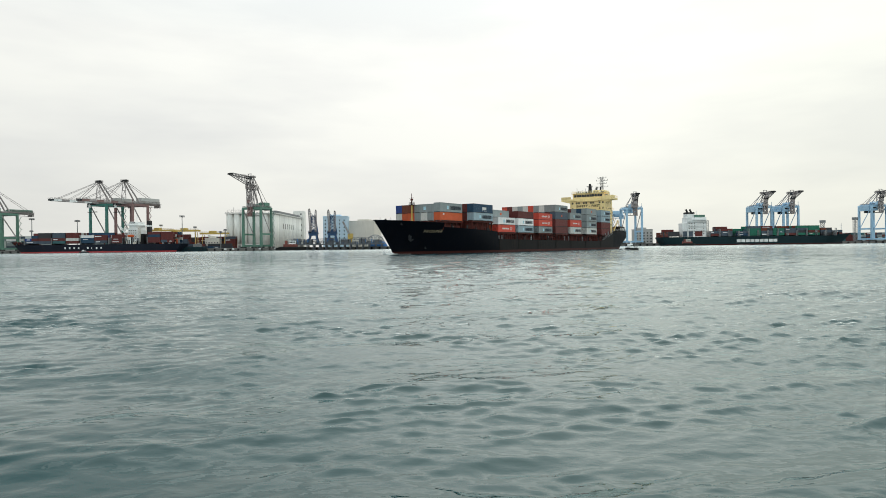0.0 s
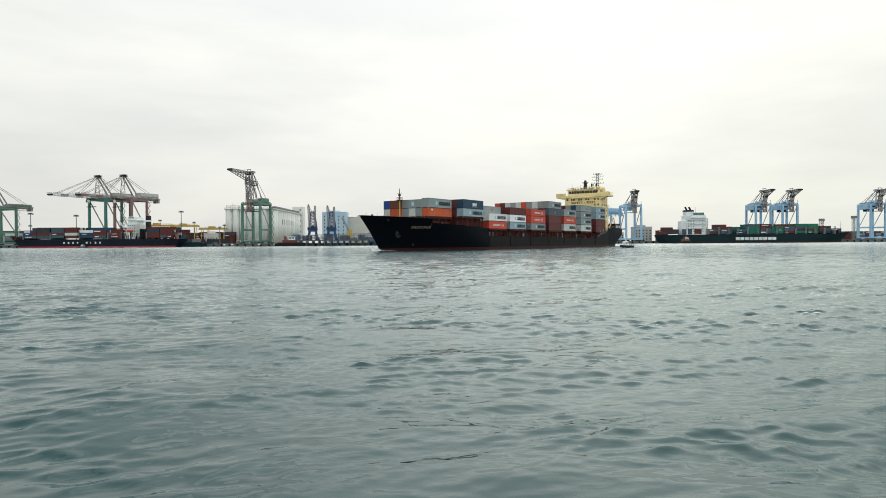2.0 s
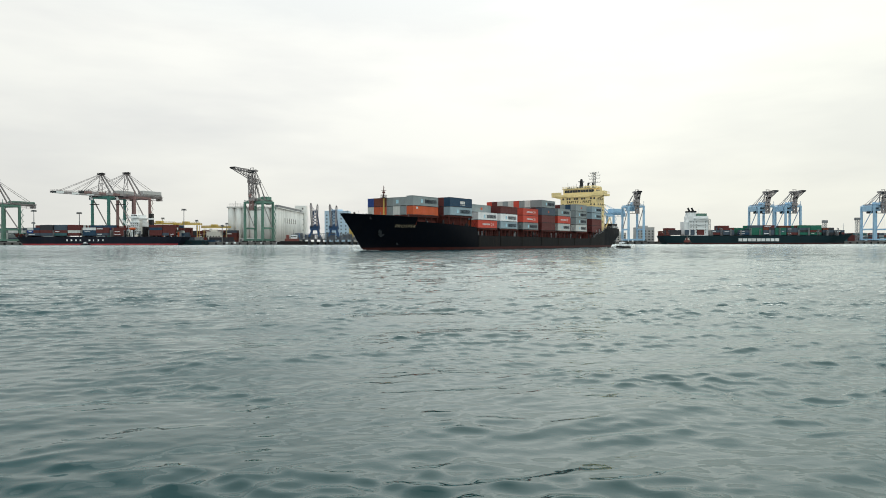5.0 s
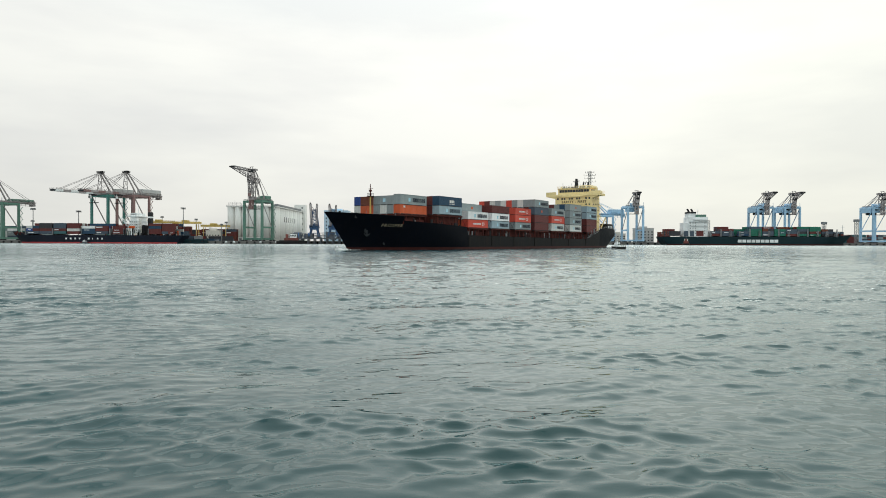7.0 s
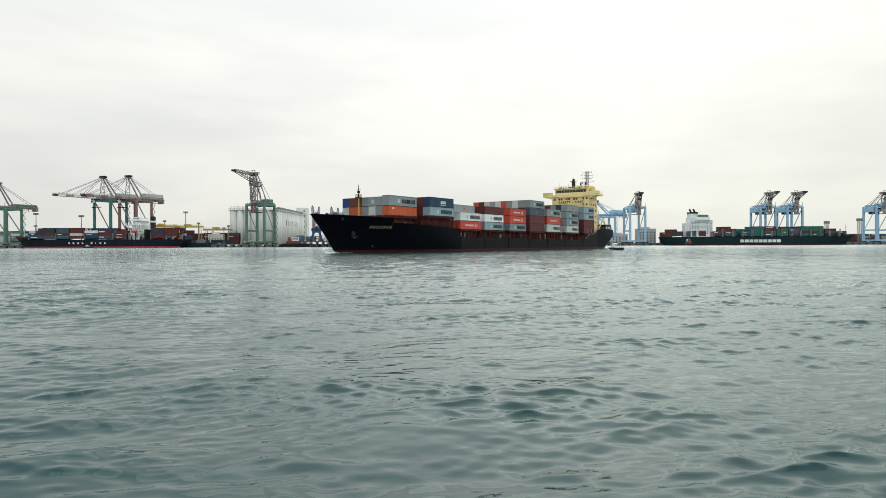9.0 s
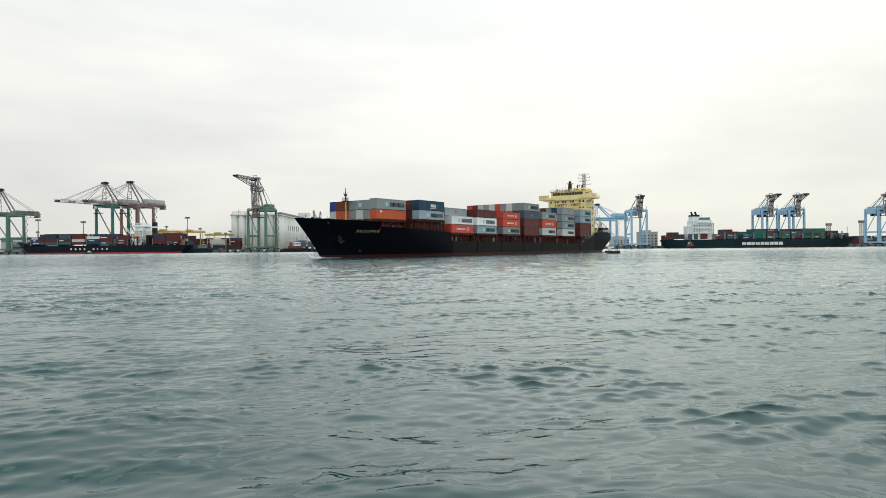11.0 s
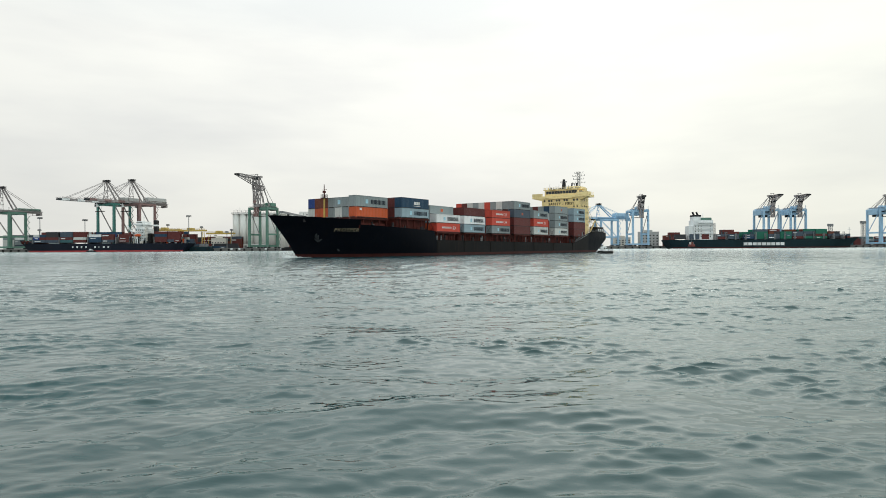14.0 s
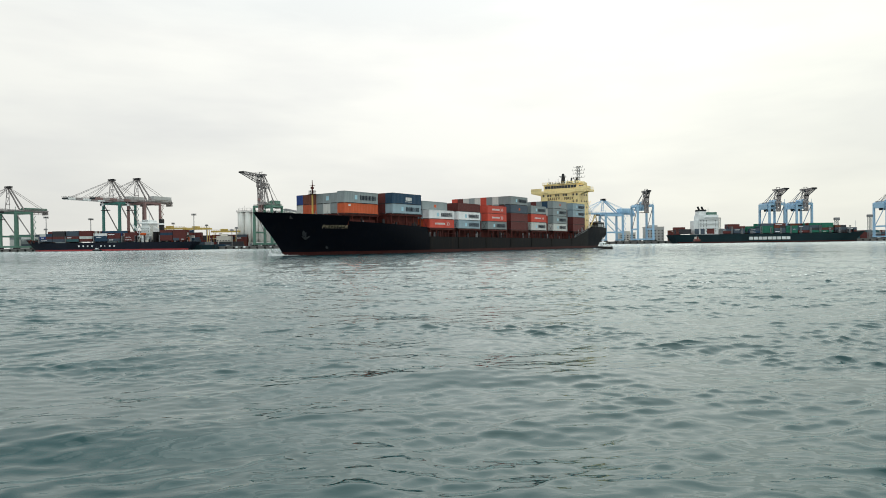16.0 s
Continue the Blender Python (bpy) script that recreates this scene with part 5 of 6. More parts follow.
        part("hoist_house", Shape().bevelbox(-3.2, 3.2, 1.0, gauge * 0.55, hp, hp + 3.2, 0.2).rail([(-3.1, 1.1, hp + 3.2), (-3.1, gauge * 0.54, hp + 3.2), (3.1, gauge * 0.54, hp + 3.2)], 1.1, 1.6, 0.14), boom_mats[1], c)
        part("boom_head", Shape().bevelbox(-2.4, 2.4, -6.0, -2.4, apex - 2.6, apex + 0.6, 0.3), M_ANCHOR, c)
        for x in (-2.9, 2.9):
            part("boom_walkway", Shape().rail([(x, -2.8, zb + 2), (x, -5.0, apex - 4)], 1.2, 2.2, 0.16), boom_mats[0], c)
        part("top_rail", Shape().rail([(-hw, -1, hp), (hw, -1, hp), (hw, gauge, hp), (-hw, gauge, hp), (-hw, -1, hp)], 1.2, 2.5, 0.14), legs, c)
        part("outer_boom", Shape().truss(e, tip, 4.2, 1.9, 6, 0.5), boom_mats[0], c)
        root, deep = apex - 0.115 * apex, -4.0 - out * reach
        s = Shape()
        for x in (-1.9, 1.9):
            s.beam((x, -5.0, root), (x, deep * 0.93, apex - 0.9), 0.6)
            for k in range(1, 6):
                y = -5.0 + (deep * 0.93 + 5.0) * k / 6
                zl = root + (apex - 0.9 - root) * k / 6
                s.beam((x, y, zl), (x, y, apex - 0.4), 0.28).beam((x, y, zl), (x, y + (deep + 5.0) / 7, apex - 0.6), 0.24)
        part("boom_strut", s, boom_mats[0], c)
        part("king_post", Shape().beam((-2.0, -3.6, apex - 1), (-1.6, -2.2, apex + 3.2), 0.5).beam((2.0, -3.6, apex - 1), (1.6, -2.2, apex + 3.2), 0.5).box(-2.2, 2.2, -2.6, -1.8, apex + 2.9, apex + 3.4)
             .beam((0, -2.2, apex + 3.2), (0, deep * 0.6, apex + 0.8), 0.22), boom_mats[0], c)
        if not broad and wide > 20:
            part("sheave_frame", Shape().truss((0, -5.0, root - 1.5), (0, 6.5, root - 2.5), 7.0, 4.2, 5, 0.45).bevelbox(-2.6, 2.6, -1.0, 2.5, root - 3.0, root - 1.0, 0.2)
                 .rail([(-3.6, -5, root + 0.8), (-3.6, 6.5, root - 0.2)], 1.1, 1.6, 0.16), boom_mats[0], c)
            for x in (-1, 1):
                for p, q in (((3, 6.0, root - 2), (3.4, gauge * 0.8, hp + 1)), ((2.6, -4.8, root - 3), (5.5, -1.5, hp)), ((3, 2.0, root - 3), (6.5, 3, hp))):
                    part("frame_strut", Shape().beam((x * p[0], p[1], p[2]), (x * q[0], q[1], q[2]), 0.38), boom_mats[0], c)
        part("winch_gear", Shape().bevelbox(-3.8, 0.4, -2.0, 2.0, hp + 0.1, hp + 2.8, 0.25).bevelbox(1.4, 3.6, -1.0, 2.0, hp + 0.1, hp + 3.8, 0.25).tube((-3.4, -1, hp + 3.4), (0.6, -1, hp + 3.4), 0.7, n=10), M_SKYBLUE if broad else M_CRANEGREY, c)
        if broad:
            part("drive_house", Shape().bevelbox(-hw - 1.6, 0.5, 2.0, gauge - 2, hp - 6.4, hp - 0.1, 0.25).bevelbox(0.5, hw - 1.4, 4.0, gauge - 4, hp - 3.8, hp - 0.1, 0.2)
                 .rail([(-hw - 1.5, 2.0, hp), (0.5, 2.0, hp)], 1.2, 1.5, 0.14), boom_mats[1], c)
            part("underslung_gear", Shape().bevelbox(-hw + 2, -2.5, 3, gauge - 5, hp - 8.8, hp - 6.4, 0.3).bevelbox(-1.0, 3.2, 5, gauge - 6, hp - 6.2, hp - 3.8, 0.3), M_ANCHOR, c)
            part("house_window", Shape().box(-hw, -2, 1.92, 2.04, hp - 3.6, hp - 2.4), M_WINDOW, c)
        part("hinge_block", Shape().bevelbox(-2.2, 2.2, -5.6, -3.0, apex - 7.2, apex - 5.0, 0.3), M_DARK, c)
        part("hinge_foot", Shape().bevelbox(-3.0, 3.0, -4.0, 0.5, zb - 0.8, zb + 1.6, 0.3), boom_mats[0], c)
        part("boom_tip", Shape().bevelbox(-2.6, 2.6, tip.y - 1.8, tip.y + 0.3, tip.z - 0.7, tip.z + 0.8, 0.2), M_DARK, c)
        part("boom_heel", Shape().truss((0, -3.4, hp - 9), (0, -2.6, zb), 3.6, 2.2, 3, 0.7).bevelbox(-1.6, 1.6, -4.2, -2.6, hp - 9.5, hp - 6, 0.2), boom_mats[2], c)
        part("boom_plate", Shape().box(-1.6, 1.6, -5.6, -4.9, hp + 4, hp + 7), boom_mats[2], c)
        for x in (-1, 1):
            part("fore_stay", Shape().beam((x * 1.6, 0.4, apex), (x * 2.2, e.y, e.z), 0.3), boom_mats[0], c)
        trolley_y = 4.0
    part("trolley", Shape().bevelbox(-3.2, 3.2, trolley_y - 2.5, trolley_y + 2.5, zb - 2.6, zb - 1.2, 0.2), M_DARK, c)
    cab = part("operator_cab", Shape().bevelbox(-1.3, 1.3, trolley_y - 4.4, trolley_y - 1.6, zb - 5.6, zb - 2.8, 0.2).beam((0, trolley_y - 2.6, zb - 2.9), (0, trolley_y - 2.2, zb - 1.6), 0.6), M_WHITE, c)
    part("cab_window", Shape().box(-1.1, 1.1, trolley_y - 4.46, trolley_y - 4.38, zb - 5.2, zb - 3.3), M_WINDOW, cab)
    part("spreader", Shape().box(-6, 6, trolley_y + 0.2, trolley_y + 1.8, zb - 10.2, zb - 9.5), M_DARK, c)
    part("hoist_ropes", Shape().beam((-2.4, trolley_y + 1, zb - 9.5), (-2.4, trolley_y + 1, zb - 2.4), 0.1).beam((2.4, trolley_y + 1, zb - 9.5), (2.4, trolley_y + 1, zb - 2.4), 0.1), M_DARK, c)
    part("festoon_pole", Shape().tube((hw, 0, hp), (hw, 0, hp + 5), 0.25, n=6), legs, c)
    return c


G = 2.6
dusty = (M_CRANEGREY, M_OFFICE, M_WHITE)
rosy = (M_CRANEGREY, M_OFFICE, M_CRANERED)
quay_crane(pose(-356, 645, G, 0, 0, -22), M_TEAL, dusty, "ship-to-shore crane with teal legs and lowered dusty red boom", 47.6, 70.5, 19.2, 23.6, 50.5, 22, stripes=True, group="cranes over the blue ship")
quay_crane(pose(-327, 640, G, 0, 0, -22), M_CRANERED, rosy, "ship-to-shore crane with faded red legs and lowered boom", 47.0, 70.5, 19.2, 23.6, 49.5, 25, stripes=True, group="cranes over the blue ship")
quay_crane(pose(-462, 640, G, 0, 0, -22), M_GREEN, (M_CRANEGREY, M_GREEN, M_CRANEGREY), "pale green ship-to-shore crane at the quay edge", 39.0, 64.0, 17, 24, 46, 24, house_high=2.4)
quay_crane(pose(-195.5, 640, G, 0, 0, -24), M_GREEN, (M_CRANEGREY, M_GREEN, M_CRANERED), "tall green gantry crane with its dusty boom hauled up", 42.0, 73.0, 16, 23, 46, 9, folded=True, reach=0.56, house_high=3.4)
blue = (M_SKYBLUE, M_SKYBLUE, M_CRANEGREY)
up = (M_CRANEGREY, M_SKYBLUE, M_CRANEGREY)
for x, y, turn, far in ((223.5, 722, 4, 0.14), (375.4, 724, 4, 0.33), (406.6, 724, 4, 0.33), (509.5, 724, 4, 0.33)):
    quay_crane(pose(x, y, G, 0, 0, turn), M_SKYBLUE, up, "sky-blue gantry crane with its grey boom hauled up", 42.0, 57.0, 20, 18, 42, 5, folded=True, low_house=True, reach=far, broad=far > 0.2, group="sky-blue cranes on the far quay")
quay_crane(pose(187, 775, G, 0, 0, -72), M_SKYBLUE, (M_SKYBLUE, M_SKYBLUE, M_SKYBLUE), "sky-blue gantry crane with its boom lowered", 34.0, 52.0, 24, 14, 40, 20)

# ---------------------------------------------------------------- silos and sheds on the centre quay


def build_silos():
    """A short row of bins faces the water; a long row runs back from its end to the lift tower."""
    silo = thing("grain_silo", "chalky white concrete grain silos in rows with a roof gallery", "silo", pose(-239, 690, G))

    def bin_mesh(r):
        me = Shape().tube((0, 0, 0), (0, 0, 38), r, n=28).mesh("silo_bin", M_SILO)
        me.polygons.foreach_set("use_smooth", [len(p.vertices) == 4 for p in me.polygons])
        return me

    front, side = bin_mesh(3.93), bin_mesh(4.9)
    for i in range(7):
        part("silo_bin", front, None, silo, at=pose(3.9 + i * 7.9, 0, 0))
    for j in range(12):
        part("silo_bin", side, None, silo, at=pose(50.6, 9.2 + j * 10.0, 0))
        if 1 < j < 8:
            part("hatch", Shape().box(55.3, 55.65, 8.5 + j * 10.0, 10.1 + j * 10.0, 22, 28), M_WINDOW, silo)
    part("rear_wall", Shape().bevelbox(0.5, 46, 3.4, 9, 0, 38.0, 0.2), M_SILO, silo)
    part("roof_slab", Shape().bevelbox(-0.4, 56.0, -4.2, 9.4, 38.0, 38.9, 0.1).bevelbox(45.2, 56.0, 9.4, 124.6, 38.0, 38.9, 0.1), M_SILO, silo)
    part("roof_gallery", Shape().bevelbox(49.5, 53.5, 8, 122, 39.4, 42.0, 0.15), M_STEEL, silo)
    for j in range(8):
        part("gallery_post", Shape().box(49.8, 50.2, 10 + j * 15, 10.5 + j * 15, 38.9, 39.4), M_STEEL, silo)
    part("roof_frame", Shape().rail([(2, -3, 38.9), (15, -3, 38.9), (15, 6, 38.9)], 3.6, 4, 0.18).beam((8, 0, 38.9), (8, 0, 45.5), 0.25), M_STEEL, silo)
    part("rail", Shape().rail([(0, -3.9, 38.9), (55.6, -3.9, 38.9), (55.6, 124, 38.9)], 1.2, 4, 0.12), M_STEEL, silo)
    tower = part("lift_tower", Shape().bevelbox(44.0, 58.0, 125, 137, 0, 48.0, 0.2), M_SILO, silo)
    for z in range(8, 44, 7):
        part("window", Shape().box(53.4, 55.0, 124.92, 125.04, z, z + 1.8), M_WINDOW, tower)
    part("low_shed", Shape().bevelbox(-1, 40, -9.4, -4.6, 0, 4.4, 0.2), M_SILO, silo)
    for i in range(8):
        part("door", Shape().box(1.5 + i * 4.8, 4.2 + i * 4.8, -9.5, -9.35, 0, 3.2), M_STEEL, silo)


build_silos()


def tower_block(name, label, cat, at, w, d, h, mat, nx, nz, win=(1.3, 1.7), roof=True):
    b = thing(name, label, cat, at)
    wall = part("wall", Shape().bevelbox(-w / 2, w / 2, 0, d, 0, h, 0.15), mat, b)
    me = Shape().box(-win[0] / 2, win[0] / 2, -0.06, 0.04, 0, win[1]).mesh("window", M_WINDOW)
    for i in range(nx):
        for k in range(nz):
            part("window", me, None, wall, at=pose(-w / 2 + w * (i + 0.5) / nx, 0, 2 + (h - 3.5) * k / nz))
    if roof:
        part("roof", Shape().box(-w / 2 - 0.3, w / 2 + 0.3, -0.3, d + 0.3, h, h + 0.5).bevelbox(-w / 4, w / 5, d * 0.3, d * 0.7, h + 0.5, h + 2.6, 0.1), mat, b)
    return b


tower_block("mill_building", "pale blue clad mill building with rows of small windows", "building", pose(-132, 765, G), 29, 24, 38, M_PALEBLUE, 5, 8)
tower_block("warehouse", "long cream rendered warehouse beside the blue mill", "building", pose(-101, 780, G, 0, 0, -14), 34, 26, 32.5, M_STONE, 6, 1, (2.4, 0.8))
tower_block("office_building", "pale grey office building with rows of windows", "building", pose(250, 770, G), 22, 14, 17.5, M_OFFICE, 5, 4, (1.8, 1.4))
tower_block("office_building", "low brown-grey port office beside the blue crane", "building", pose(222, 790, G), 20, 14, 11, M_STONE, 5, 3, (1.8, 1.4))
tower_block("warehouse", "white control building between the yards", "building", pose(-246, 664, G), 15, 8, 11.0, M_STONE, 5, 2, (1.3, 1.1))


def luffing_crane(x, y, tall=38.6):
    """Portal, slewing deck with machinery, a braced tower that narrows upwards, and twin jibs drawn up against it."""
    c = thing("luffing_crane", "navy blue level-luffing crane with twin raised jibs on the pier", "crane", pose(x, y, 6.2), "blue cranes on the pier")
    for a, b in ((-5, -4), (5, -4), (5, 4), (-5, 4)):
        part("leg", Shape().beam((a, b, 0), (a * 0.6, b * 0.6, 8.6), 1.0), M_NAVY, c)
        part("wheel_box", Shape().bevelbox(a - 1.3, a + 1.3, b - 0.6, b + 0.6, 0, 1.3, 0.2), M_DARK, c)
    part("portal", Shape().bevelbox(-4.2, 4.2, -3.2, 3.2, 8.2, 9.8, 0.2).beam((-4.2, -3.4, 4), (4.2, -3.4, 4), 0.6), M_NAVY, c)
    part("machinery_house", Shape().bevelbox(-4.4, 3.4, -1.0, 5.4, 9.8, 14.0, 0.3).bevelbox(-4.8, -1.6, -2.6, -0.8, 9.8, 12.6, 0.2), M_NAVY, c)
    part("cab_window", Shape().box(-4.5, -1.9, -2.68, -2.58, 11.0, 12.2), M_WINDOW, c)
    part("deck_rail", Shape().rail([(-4.6, -3, 9.8), (4.2, -3, 9.8), (4.2, 5.2, 9.8)], 1.1, 1.4, 0.14), M_NAVY, c)
    s = Shape()
    for sx in (-1, 1):
        for sy in (-1, 1):
            s.beam((sx * 4.0, 1 + sy * 2.6, 9.8), (sx * 1.9, 1 + sy * 1.2, 27.5), 0.6)
    for k in range(6):
        z0, z1 = 10.0 + k * 2.9, 12.9 + k * 2.9
        w0, w1 = 4.0 - 0.35 * k, 3.65 - 0.35 * k
        for y0, y1 in ((-1.6 + 0.23 * k, -1.37 + 0.23 * k), (3.6 - 0.23 * k, 3.37 - 0.23 * k)):
            s.beam((-w0, y0, z0), (w1, y1, z1), 0.32).beam((w0, y0, z0), (-w1, y1, z1), 0.32).beam((-w1, y1, z1), (w1, y1, z1), 0.35)
    part("tower", s, M_NAVY, c)
    part("tower_platform", Shape().bevelbox(-2.8, 2.8, -1.2, 3.4, 27.3, 27.7, 0.1).rail([(-2.7, -1.1, 27.7), (2.7, -1.1, 27.7), (2.7, 3.3, 27.7)], 1.1, 1.3, 0.14), M_NAVY, c)
    part("jib", Shape().truss((-2.4, -2.2, 12.5), (-3.0, -5.0, tall - 5), 1.6, 1.5, 10, 0.34), M_CRANEGREY, c)
    part("jib", Shape().truss((2.6, -2.2, 12.5), (3.4, -4.4, tall - 6), 1.5, 1.4, 10, 0.32), M_CRANEGREY, c)
    part("jib_head", Shape().bevelbox(-3.6, -2.4, -5.8, -4.4, tall - 5.2, tall - 3.4, 0.2).bevelbox(2.8, 4.0, -5.2, -3.8, tall - 6.2, tall - 4.6, 0.2), M_DARK, c)
    part("tie", Shape().beam((0.2, 1, 27.5), (-3.0, -4.9, tall - 6), 0.3).beam((0.2, 1, 27.5), (3.4, -4.3, tall - 7), 0.3).beam((0.2, 1, 27.5), (3.0, 5.0, 14), 0.4), M_NAVY, c)
    part("counterweight", Shape().bevelbox(-2.4, 2.4, 5.4, 7.4, 10.4, 14.2, 0.2), M_NAVY, c)
    return c


def build_pier():
    pier = thing("conveyor_pier", "low grey jetty with conveyor gallery on piles", "pier", pose(-104, 627, 0))
    part("deck", Shape().bevelbox(-52, 46, -6, 6.5, 5.0, 6.2, 0.1), M_PIER, pier)
    for i in range(16):
        for yy in (-5, 0, 5):
            part("pile", Shape().tube((-50 + i * 6.2, yy, -3), (-50 + i * 6.2, yy, 5.0), 0.5, n=8), M_PIER, pier)
    part("conveyor", Shape().truss((-50, 2, 9.5), (44, 2, 11.5), 2.4, 2.2, 26, 0.28), M_PIER, pier)
    for i in range(12):
        part("trestle", Shape().beam((-48 + i * 8, 1, 6.2), (-48 + i * 8, 2, 9), 0.35).beam((-48 + i * 8, 3, 6.2), (-48 + i * 8, 2, 9), 0.35), M_PIER, pier)
    part("rail", Shape().rail([(-52, -5.8, 6.2), (46, -5.8, 6.2)], 1.1, 3, 0.12), M_PIER, pier)
    for x, w, h in ((-46, 7, 5.5), (-36, 9, 4.0), (-14, 8, 6.0), (2, 10, 4.2), (20, 7, 5.0), (34, 9, 3.6)):
        part("hopper", Shape().bevelbox(x, x + w, -1.5, 4.5, 6.2, 6.2 + h, 0.3), M_PIER, pier)
    r = random.Random(17)
    for i in range(46):  # pumps, pipes, drums and posts on the jetty
        x, w, h = r.uniform(-51, 44), r.uniform(0.5, 3.2), r.uniform(1.0, 5.5)
        part("jetty_gear", Shape().bevelbox(x, x + (w if h < 3 else 0.5), -4.8, -4.8 + 0.6 * w, 6.2, 6.2 + h, 0.08), r.choice((M_PIER, M_PIER, M_NAVY, M_DARK, M_STEEL, M_TARP)), pier)
    part("pipe_rack", Shape().beam((-51, -5.2, 7.4), (45, -5.2, 7.4), 0.3).beam((-51, -5.2, 8.0), (45, -5.2, 8.0), 0.25).beam((-51, 5.4, 8.6), (45, 5.4, 8.6), 0.3), M_PIER, pier)
    luffing_crane(-129.5, 626)
    luffing_crane(-110.5, 626, 37.4)
    y = thing("grab_crane", "yellow slewing grab crane with raised jib", "crane", pose(-93, 628, 6.2))
    part("base", Shape().bevelbox(-1.8, 1.8, -1.8, 1.8, 0, 5, 0.2), M_YELLOW, y)
    part("cab", Shape().bevelbox(-2.2, 2.8, -2.0, 2.2, 5, 10, 0.2), M_YELLOW, y)
    part("jib", Shape().truss((0, -1, 8), (-6.5, -4, 22), 1.3, 1.2, 7, 0.3), M_CRANEGREY, y)
    h = thing("covered_heap", "heap of bulk cargo under a blue tarpaulin", "heap", pose(-66, 640, G))
    r = random.Random(5)
    rs = []
    for k, z in ((1, 0), (0.92, 2.4), (0.7, 4.6), (0.4, 6.0), (0.1, 6.6)):
        rs.append([(10 * k * math.cos(a) * r.uniform(0.93, 1.05), 5 * k * math.sin(a) * r.uniform(0.93, 1.05), z) for a in [math.tau * i / 18 for i in range(18)]])
    smooth(part("cover", Shape().rings(rs), M_TARP, h), 60)
    t = thing("tank_frame", "round-topped steel framed storage dome", "tank", pose(-72, 668, G))
    s = Shape()
    for i in range(10):
        a = math.pi * i / 10
        pts = [(11 * math.cos(e) * math.cos(a), 11 * math.cos(e) * math.sin(a), 13 * math.sin(e)) for e in [math.pi * k / 12 for k in range(13)]]
        for p, q in zip(pts, pts[1:]):
            s.beam(p, q, 0.35)
    part("ribs", s, M_STEEL, t)
    smooth(part("shell", Shape().rings([[(10.6 * math.cos(e) * math.cos(a), 10.6 * math.cos(e) * math.sin(a), 12.5 * math.sin(e)) for a in [math.tau * i / 24 for i in range(24)]] for e in [math.pi / 2 * k / 7 * 0.99 for k in range(8)]]), M_STONE, t), 60)


build_pier()

# ---------------------------------------------------------------- yard: gantries, stacks, floodlight masts


def yard_gantry(x, y, span, z, label):
    g = thing("yard_gantry", label, "crane", pose(x, y, G), "yellow yard gantries")
    for a in (0, span):
        for b in (-3.5, 3.5):
            part("leg", Shape().beam((a, b, 0.8), (a, b * 0.7, z), 0.55), M_YELLOW, g)
            part("wheel_box", Shape().bevelbox(a - 0.9, a + 0.9, b - 1.4, b + 1.4, 0, 1.2, 0.2), M_DARK, g)
    for b in (-2.4, 2.4):
        part("girder", Shape().box(-3, span + 3, b - 0.5, b + 0.5, z + 0.5, z + 2.3), M_YELLOW, g)
    part("trolley", Shape().bevelbox(span * 0.3, span * 0.3 + 6, -3.2, 3.2, z + 2.3, z + 4.2, 0.2), M_YELLOW, g)
    part("cab", Shape().bevelbox(span * 0.3 - 2, span * 0.3, -1.2, 1.2, z - 2.6, z - 0.2, 0.15), M_WHITE, g)
    part("girder_rail", Shape().rail([(-3, -3.1, z + 2.3), (span + 3, -3.1, z + 2.3)], 1.1, 3, 0.12), M_YELLOW, g)


yard_gantry(-312, 660, 25, 18.5, "yellow rubber-tyred yard gantry above container stacks")
yard_gantry(-285, 664, 23, 18.0, "yellow rubber-tyred yard gantry above container stacks")
yard_gantry(-258, 672, 24, 15.0, "yellow rubber-tyred yard gantry above container stacks")
wh = "in the western port yard"
cargo_block(-310, 2, 656, 4, G, 6, ["brown", "rust", "slate", "white", "brown"], wh, 31)
cargo_block(-282, 1, 660, 4, G, 6, ["brown", "rust", "brown", "slate"], wh, 32)
cargo_block(-272, 2, 648, 2, G, 2, ["brown", "slate", "black", "pale"], wh, 33)
cargo_block(-304, 6, 704, 2, G, 5, ["brown", "rust", "slate", "black", "brown"], wh, 39)
cargo_block(-262, 3, 675, 3, G, 5, ["brown", "rust", "slate", "black", "brown"], wh, 37)
cargo_block(-232, 1, 650, 2, G, 2, ["black", "slate", "rust"], wh, 38)
cargo_block(-258, 2, 651, 1, G, 2, ["black", "slate", "navy", "rust"], wh, 45)
cargo_block(-480, 3, 668, 3, G, 6, ["pale", "grey", "white", "slate", "teal"], wh, 34)
cargo_block(-440, 3, 664, 3, G, 6, ["pale", "grey", "slate", "teal"], wh, 35)
cargo_block(-400, 7, 690, 2, G, 3, ["brown", "grey", "slate", "navy"], wh, 36)
wh = "in the eastern port yard"
cargo_block(262, 1, 752, 4, G, 5, ["brown", "brown", "rust"], wh, 41)
cargo_block(290, 10, 760, 2, G, 3, ["brown", "slate", "green", "rust"], wh, 42)
cargo_block(455, 9, 760, 2, G, 4, ["slate", "brown", "grey", "teal"], wh, 43)
cargo_block(140, 4, 800, 2, G, 3, ["brown", "slate", "grey"], wh, 44)

finish_stacks()


